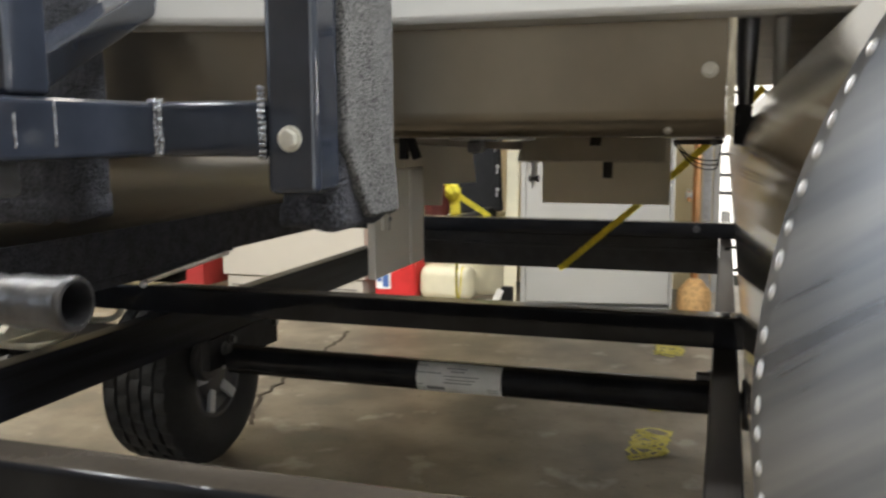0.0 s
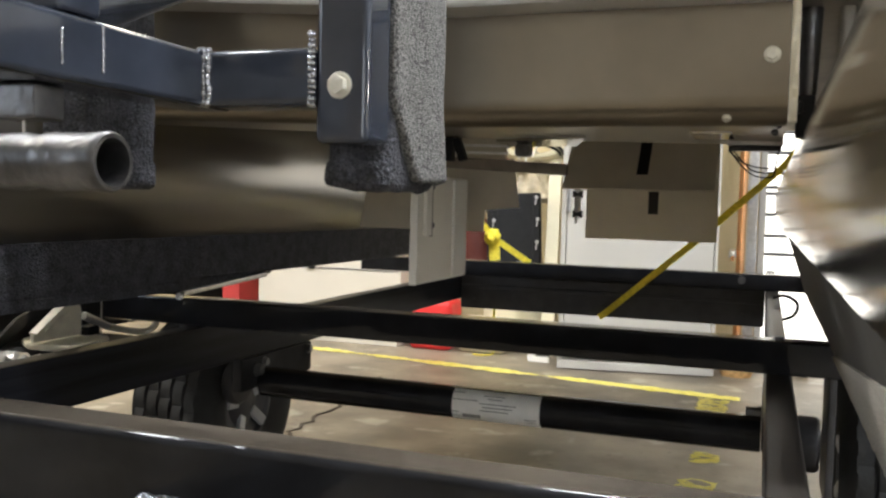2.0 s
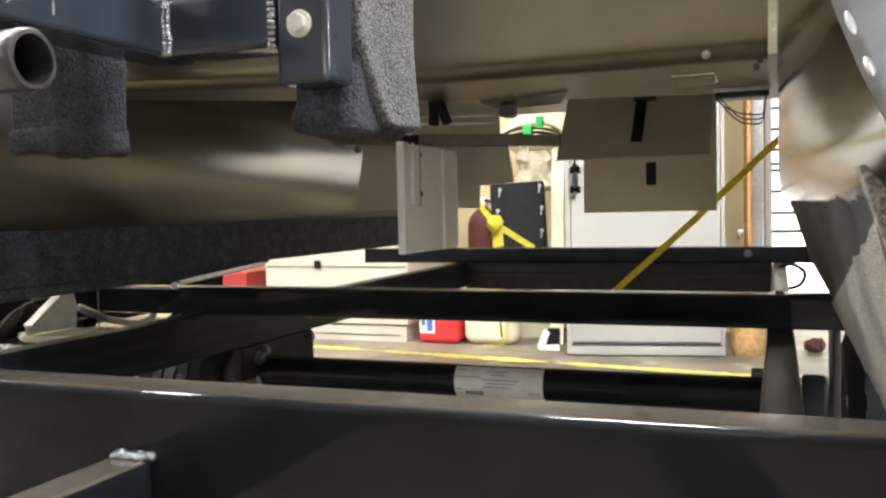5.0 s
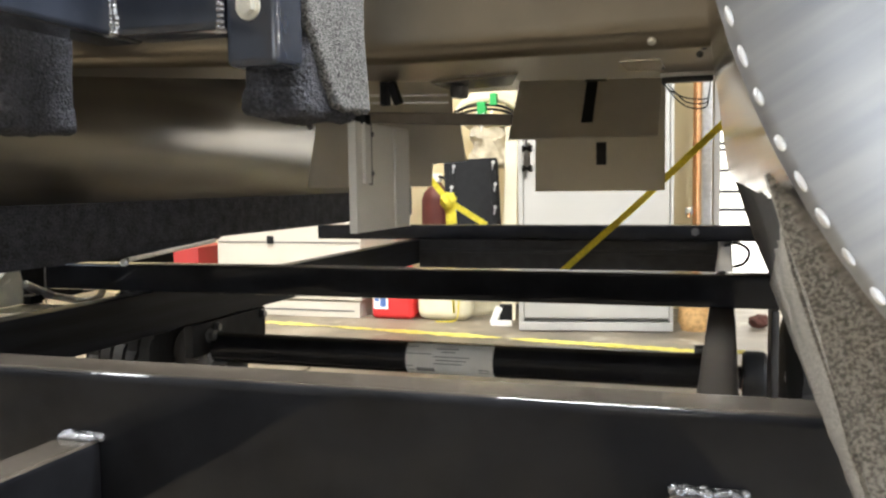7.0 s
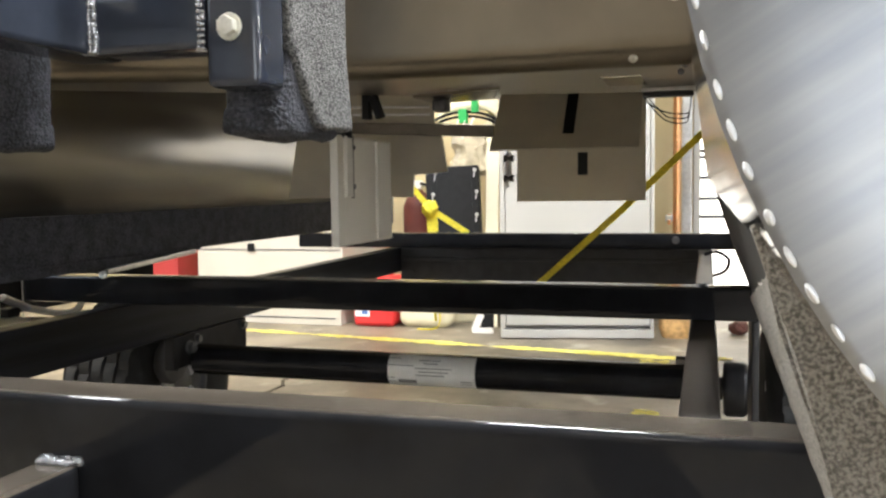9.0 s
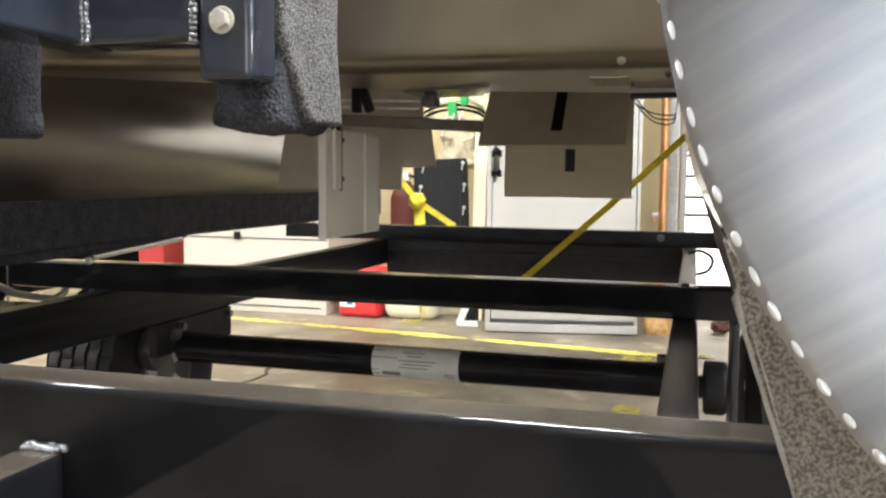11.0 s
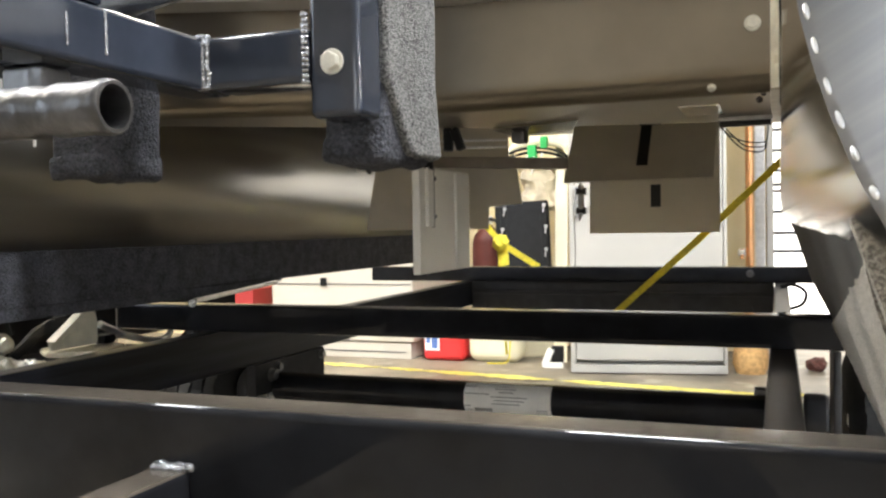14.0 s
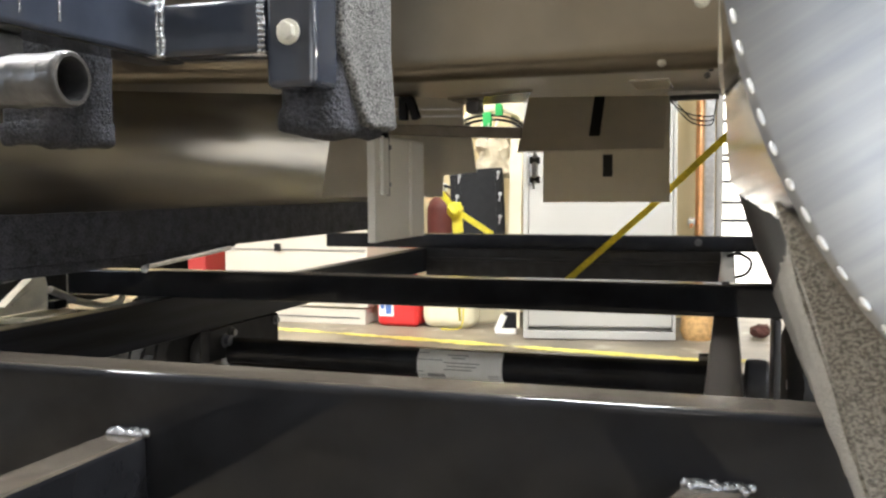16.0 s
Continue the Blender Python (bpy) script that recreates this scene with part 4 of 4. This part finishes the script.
part("core", box(-0.838, -0.785, 4.01, 4.05, 0.013, 0.095, 0.006), M_BLACK_PLASTIC, holder, "black plastic core")

# glazed door with its bars
door = thing("glazed_door", (0.57, Y1 - 0.03, 0), "white framed glazed door letting in bright daylight", "door")
part("stile", box(DX0 - 0.02, DX0 + 0.012, Y1 - 0.05, Y1 - 0.004, 0, DZ, 0.003), M_WHITE, door)
part("stile", box(DX1 - 0.05, DX1 + 0.02, Y1 - 0.05, Y1 - 0.004, 0, DZ, 0.003), M_WHITE, door)
for z in (0.50, 0.589, 0.692, 0.793, 0.823, 0.892, 0.99, 1.09):
    part("bar", box(DX0 + 0.012, DX1 - 0.05, Y1 - 0.04, Y1 - 0.02, z - 0.009, z + 0.009, 0.003), M_PIPE, door)
single("pipe_riser", rod((0.005, 4.5, 0.0), (0.012, 4.5, 3.14), 0.019, 24), M_COPPER, "bright copper pipe running up the wall", "pipe")
valve = thing("pipe_valve", (0.0, 4.47, 0.5), "small brass valve on a cream wall bracket beside the pipe", "valve")
part("body", rod((-0.028, 4.475, 0.47), (-0.028, 4.475, 0.52), 0.008, 14), M_COPPER, valve)
part("knob", lathe([(4.44, 0.004), (4.443, 0.012), (4.455, 0.012), (4.458, 0.005), (4.475, 0.005)], (-0.028, 0, 0.505), "y", 16), M_BOLT, valve)
part("bracket", box(-0.045, -0.011, 4.484, Y1, 0.485, 0.515, 0.002), M_STEEL, valve)
single("strut", box(0.03, 0.075, 4.5, 4.54, 0, 3.14, 0.003), M_STEEL, "grey galvanised steel strut beside the copper pipe", "strut")

# floor markings
line = bmesh.new()
lv = []
N = 160
for i in range(N + 1):
    u = i / N
    x, y = -1.95 + 2.0 * u, 3.84 - 0.27 * u
    wear = 0.62 + 1.1 * noise.noise(Vector((u * 9, 3.1, 0))) + 0.35 * noise.noise(Vector((u * 40, 1.0, 0)))
    w0 = 0.05 * min(1.0, max(0.0, wear + 0.35 * noise.noise(Vector((u * 70, 5, 0)))))
    w1 = 0.05 * min(1.0, max(0.0, wear + 0.35 * noise.noise(Vector((u * 70, 8, 0)))))
    lv.append((line.verts.new((x, y - w0, 0.003)), line.verts.new((x, y + w1, 0.003))))
for (a0, a1), (b0, b1) in zip(lv, lv[1:]):
    line.faces.new((a0, b0, b1, a1))
structure("floor_line", line, M_PAINT, "worn yellow painted line on the concrete", "floor marking")


def ribbon(points, w, bm):
    """A flat painted stroke on the floor."""
    ps = [Vector(p) for p in points]
    rows = []
    for i, p in enumerate(ps):
        d = (ps[min(i + 1, len(ps) - 1)] - ps[max(i - 1, 0)]).normalized()
        q = Vector((-d.y, d.x, 0)) * w * 0.5 * RNG.uniform(0.5, 1.2)
        rows.append((bm.verts.new(p + q), bm.verts.new(p - q)))
    for (a0, a1), (b0, b1) in zip(rows, rows[1:]):
        bm.faces.new((a0, b0, b1, a1))


scrawl = bmesh.new()
for cx, cy, sx, sy, turns in ((-0.03, 2.36, 0.045, 0.10, 4), (-0.02, 2.70, 0.035, 0.05, 2), (-0.04, 3.42, 0.05, 0.10, 4), (0.19, 3.6, 0.05, 0.03, 2)):
    for k in range(2):
        ph, pq = RNG.uniform(0, 6), RNG.uniform(0, 6)
        pts = [(cx + sx * math.sin(turns * 2.2 * i / 14 + ph) + RNG.uniform(-0.006, 0.006), cy + sy * (i / 24 - 1) + 0.3 * sy * math.cos(turns * 3.1 * i / 14 + pq), 0.003 + 0.0004 * k) for i in range(49)]
        ribbon(pts, 0.014, scrawl)
structure("floor_scrawl", scrawl, M_PAINT, "yellow paint scrawl on the concrete", "floor marking")
crack = bmesh.new()
pts = [(-1.1, 2.2, 0.002)]
for i in range(30):
    x, y, z = pts[-1]
    pts.append((x + RNG.uniform(-0.025, 0.016), y + RNG.uniform(0.02, 0.06), z))
strap(pts, 0.012, 0.002, (1, 0, 0), crack)
structure("floor_crack", crack, M_CRACK, "dark crack across the concrete floor", "floor marking")

# wall and floor clutter
case = thing("black_case", (-1.0, 4.26, 0.46), "black plastic case with pale screws leaning on a cream drum", "case")
CM = pose(-1.012, 4.26, 0.404, -6, -2.5, 12)
part("body", box(-0.14, 0.12, -0.05, 0.06, 0.012, 0.358, 0.010, 3, m=CM), M_BLACK_PLASTIC, case)
for x in (-0.10, 0.095):
    part("rib", box(x - 0.014, x + 0.014, -0.058, -0.049, 0.03, 0.343, 0.004, m=CM), M_BLACK_PLASTIC, case)
for x, z in ((-0.09, 0.325), (-0.105, 0.225), (0.10, 0.333), (0.105, 0.228), (0.10, 0.118), (-0.09, 0.12)):
    part("screw", hex_bolt(CM @ Vector((x, -0.056, z)), CM.to_3x3() @ Vector((0, -1, 0)), 0.007, 0.01), M_STEEL, case)
    part("screw_tail", rod(CM @ Vector((x, -0.06, z)), CM @ Vector((x - 0.006, -0.062, z - 0.035)), 0.003, 8), M_STEEL, case)
single("cream_drum", lathe([(0.0, 0.15), (0.02, 0.165), (0.385, 0.165), (0.401, 0.15)], (-1.05, 4.42, 0), "z", 40), M_CREAM, "cream plastic drum standing on the floor", "drum")
ext = thing("fire_extinguisher", (-1.33, 4.62, 0.34), "dark red fire extinguisher bracketed to the cream wall", "extinguisher")
part("cylinder", lathe([(0.34, 0.05), (0.35, 0.083), (0.56, 0.083), (0.60, 0.07), (0.635, 0.035), (0.65, 0.022), (0.66, 0.0)], (-1.33, 4.625, 0), "z", 36), M_DARK_RED, ext)
part("valve_head", box(-1.355, -1.305, 4.60, 4.65, 0.655, 0.70, 0.008), M_WHITE_PLASTIC, ext, "pale grey valve head")
part("hose", cable([(-1.31, 4.60, 0.685), (-1.24, 4.58, 0.65), (-1.225, 4.57, 0.54), (-1.235, 4.57, 0.43), (-1.245, 4.57, 0.38)], 0.008), M_BLACK_PLASTIC, ext, "black rubber hose")
part("wall_bracket", box(-1.37, -1.29, 4.705, Y1, 0.45, 0.50, 0.003), M_STEEL, ext)
coil = thing("hose_coil", (-1.0, 4.66, 0.95), "cream hose coil with green clips hung on the wall", "hose")
for k in range(4):
    pts = [(-0.985 + (0.150 + 0.006 * k) * math.cos(a), 4.40 + 0.024 * k, 1.005 + (0.055 + 0.014 * k) * math.sin(a)) for a in [2 * math.pi * i / 16 for i in range(17)]]
    part("hose", cable(pts, 0.016), M_CREAM, coil)
for k in range(2):
    pts = [(-1.0 + (0.16 + 0.02 * k) * math.cos(a), 4.38 - 0.02 * k, 0.95 + (0.06 + 0.02 * k) * math.sin(a)) for a in [math.pi * i / 12 for i in range(13)]]
    part("black_hose", cable(pts, 0.007), M_BLACK_PLASTIC, coil, "thin black hose")
part("hanger", box(-1.02, -0.98, 4.39, Y1, 0.955, 0.975, 0.003), M_STEEL, coil)
part("clip", box(-1.03, -0.985, 4.35, 4.385, 0.975, 1.045, 0.006), M_GREEN, coil, "green plastic clip")
part("clip", box(-0.965, -0.93, 4.35, 4.385, 1.025, 1.085, 0.006), M_GREEN, coil, "green plastic clip")
for x, z in ((-1.035, 0.93), (-1.0, 0.90), (-0.965, 0.945)):
    part("clip_tail", cable([(x + 0.012, 4.36, 1.0), (x, 4.35, 0.97), (x - 0.008, 4.352, z)], 0.005), M_WHITE_PLASTIC, coil, "pale plastic tie end")
bag = box(-1.075, -0.905, 4.40, 4.46, 0.74, 0.93, 0.012, 2)
bmesh.ops.subdivide_edges(bag, edges=bag.edges[:], cuts=7, use_grid_fill=True)
for v in bag.verts:
    v.co += Vector((noise.noise(v.co * 16), 0.9 * noise.noise(v.co * 21 + Vector((5, 0, 0))), noise.noise(v.co * 15 + Vector((0, 5, 0))))) * 0.032
    v.co.x += (v.co.x + 0.99) * 0.25 * (0.94 - v.co.z) / 0.2
part("bag", bag, M_BAG, coil, "crumpled tan plastic bag")
hook = thing("hook_strap", (-0.83, 3.26, 0.5), "yellow webbing strap knotted over the trailer crossmember", "strap")
part("webbing", strap([(-0.99, 3.25, 0.76), (-0.906, 3.25, 0.669), (-0.829, 3.25, 0.582), (-0.69, 3.25, 0.495)], 0.022, 0.003, (0.6, 0, 0.7)), M_YELLOW, hook)
part("tail", strap([(-0.829, 3.245, 0.585), (-0.822, 3.24, 0.54), (-0.815, 3.225, 0.501)], 0.04, 0.004, (1, 0, 0)), M_YELLOW, hook)
part("loose_end", strap([(-0.815, 3.225, 0.50), (-0.81, 3.225, 0.36), (-0.815, 3.23, 0.24), (-0.812, 3.235, 0.17)], 0.009, 0.002, (1, 0.2, 0)), M_YELLOW, hook)
knot = bmesh.new()
bmesh.ops.create_icosphere(knot, subdivisions=3, radius=0.03)
for v in knot.verts:
    v.co *= 1 + 0.35 * noise.noise(v.co * 60)
bmesh.ops.translate(knot, vec=(-0.829, 3.24, 0.585), verts=knot.verts)
part("knot", knot, M_YELLOW, hook)
part("handle", box(0.018, 0.038, -0.03, 0.0, 0.68, 0.81, 0.006, m=FM), M_STEEL, fridge, "grey metal door handle")
single("tan_bag", lathe([(0.0, 0.06), (0.04, 0.075), (0.11, 0.07), (0.16, 0.03)], (0.02, 4.08, 0), "z", 24), M_TAN, "tan cloth bundle on the floor", "bundle")

# loose winch parts on the fender
winch = thing("winch_bracket", (-1.1, 1.4, 0.412), "cream winch bracket with chrome lever lying on the black fender", "bracket")


def slab(outline, z0, z1, bevel=0.0015):
    """A plate with a drawn outline, lying flat."""
    bm = bmesh.new()
    low = [bm.verts.new((x, y, z0)) for x, y in outline]
    high = [bm.verts.new((x, y, z1)) for x, y in outline]
    n = len(outline)
    for i in range(n):
        bm.faces.new((low[i], low[(i + 1) % n], high[(i + 1) % n], high[i]))
    bm.faces.new(low)
    bm.faces.new(high)
    bmesh.ops.bevel(bm, geom=bm.edges[:], offset=bevel, segments=2, affect="EDGES")
    return bm


def gusset(x0, x1, outline, bevel=0.0015):
    """An upright plate with a drawn outline of (y, z)."""
    bm = slab(outline, x0, x1, bevel)
    for v in bm.verts:
        v.co = Vector((v.co.z, v.co.x, v.co.y))
    return bm


side = part("side_plate", gusset(-1.088, -1.080, ((1.318, 0.440), (1.318, 0.456), (1.416, 0.521), (1.424, 0.520), (1.436, 0.482), (1.434, 0.440))), M_CREAM_METAL, winch)
part("folded_edge", beam((-1.076, 1.314, 0.457), (-1.076, 1.418, 0.5250), 0.020, 0.004, 0.0015), M_CREAM_METAL, side)
part("rib", beam((-1.079, 1.345, 0.458), (-1.079, 1.404, 0.488), 0.003, 0.004, 0.001), M_CREAM_METAL, side)
part("base", slab(((-1.104, 1.326), (-1.010, 1.328), (-0.998, 1.345), (-1.018, 1.430), (-1.040, 1.462), (-1.15, 1.462), (-1.15, 1.36)), 0.426, 0.438, 0.003), M_CREAM_METAL, winch)
part("foot", slab(((-1.09, 1.345), (-1.03, 1.35), (-1.05, 1.44), (-1.13, 1.44)), 0.4125, 0.4258), M_IRON, winch)
part("lever", cable([(-1.075, 1.434, 0.476), (-1.075, 1.462, 0.464), (-1.075, 1.496, 0.449)], 0.0075, 14), M_WELD, winch, "shiny chrome lever")
part("lever_arm", cable([(-1.075, 1.494, 0.449), (-1.072, 1.535, 0.438), (-1.068, 1.575, 0.429), (-1.066, 1.605, 0.428), (-1.068, 1.628, 0.434), (-1.072, 1.640, 0.445)], 0.0068, 14), M_CREAM_METAL, winch)
part("grip_end", rod((-1.072, 1.640, 0.443), (-1.074, 1.650, 0.452), 0.0075, 14), M_BLACK_PLASTIC, winch, "black rubber end")
part("latch_block", box(-1.092, -1.066, 1.436, 1.468, 0.438, 0.455, 0.003), M_BLACK_PLASTIC, winch)
part("pin", rod((-1.16, 1.577, 0.4125), (-1.16, 1.578, 0.493), 0.0014, 8), M_STEEL, winch)
part("drum", lathe([(-1.20, 0.012), (-1.195, 0.021), (-1.178, 0.021), (-1.174, 0.014), (-1.165, 0.014), (-1.160, 0.009), (-1.158, 0.0)], (0, 1.303, 0.450), "x", 28), M_BOLT, winch, "pale zinc drum boss")
part("crank", strap([(-1.168, 1.29, 0.414), (-1.165, 1.335, 0.440), (-1.162, 1.365, 0.464), (-1.16, 1.40, 0.478), (-1.155, 1.45, 0.484)], 0.020, 0.008, (0, 0.5, -0.8)), M_BLACK, winch, "black bent crank arm")
part("crank_pin", rod((-1.157, 1.404, 0.491), (-1.157, 1.452, 0.4935), 0.0028, 10), M_STEEL, winch)
part("crank_stay", beam((-1.164, 1.310, 0.470), (-1.160, 1.292, 0.512), 0.010, 0.006, 0.001), M_BLACK, winch)
part("tongue_plate", slab(((-0.982, 1.125), (-0.985, 1.19), (-1.03, 1.262), (-1.092, 1.322), (-1.14, 1.31), (-1.075, 1.20)), 0.4125, 0.4225, 0.003), M_CREAM_METAL, winch)
part("tongue_cap", slab(((-0.988, 1.148), (-0.980, 1.192), (-1.030, 1.252), (-1.056, 1.232)), 0.4232, 0.4275, 0.0015), M_WELD, winch, "bright chrome plate")
for x, y in ((-1.03, 1.585), (-1.018, 1.60), (-1.005, 1.58), (-1.0, 1.605)):
    part("nut", hex_bolt((x, y, 0.4125), (0.1, -0.2, 1), 0.006, 0.010), M_IRON, winch)
wrapping = bmesh.new()
bmesh.ops.create_grid(wrapping, x_segments=22, y_segments=22, size=0.09)
for v in wrapping.verts:
    v.co = Vector((-1.11 + v.co.x, 1.215 + v.co.y * 0.8, 0.424 + 0.018 * noise.noise(v.co * 38) + 0.012 * noise.noise(v.co * 90)))
single("plastic_wrap", wrapping, M_WRAP, "crumpled clear plastic wrapping lying on the fender", "wrapping")

rag = bmesh.new()
bmesh.ops.create_icosphere(rag, subdivisions=3, radius=0.04)
for v in rag.verts:
    v.co = Vector((v.co.x * 1.1, v.co.y, max(v.co.z, -0.03) * 0.8)) * (1 + 0.3 * noise.noise(v.co * 45))
bmesh.ops.translate(rag, vec=(0.285, 4.2, -min(v.co.z for v in rag.verts)), verts=rag.verts)
single("red_rag", rag, M_RAG, "crumpled dark red rag on the concrete", "rag")

# strip of trim leaning on the wall by the case
single("trim_board", beam((-0.83, 4.16, 0.0), (-0.885, 4.5, 1.15), 0.062, 0.012, 0.002), M_CREAM, "cream painted trim board leaning on the wall", "board")
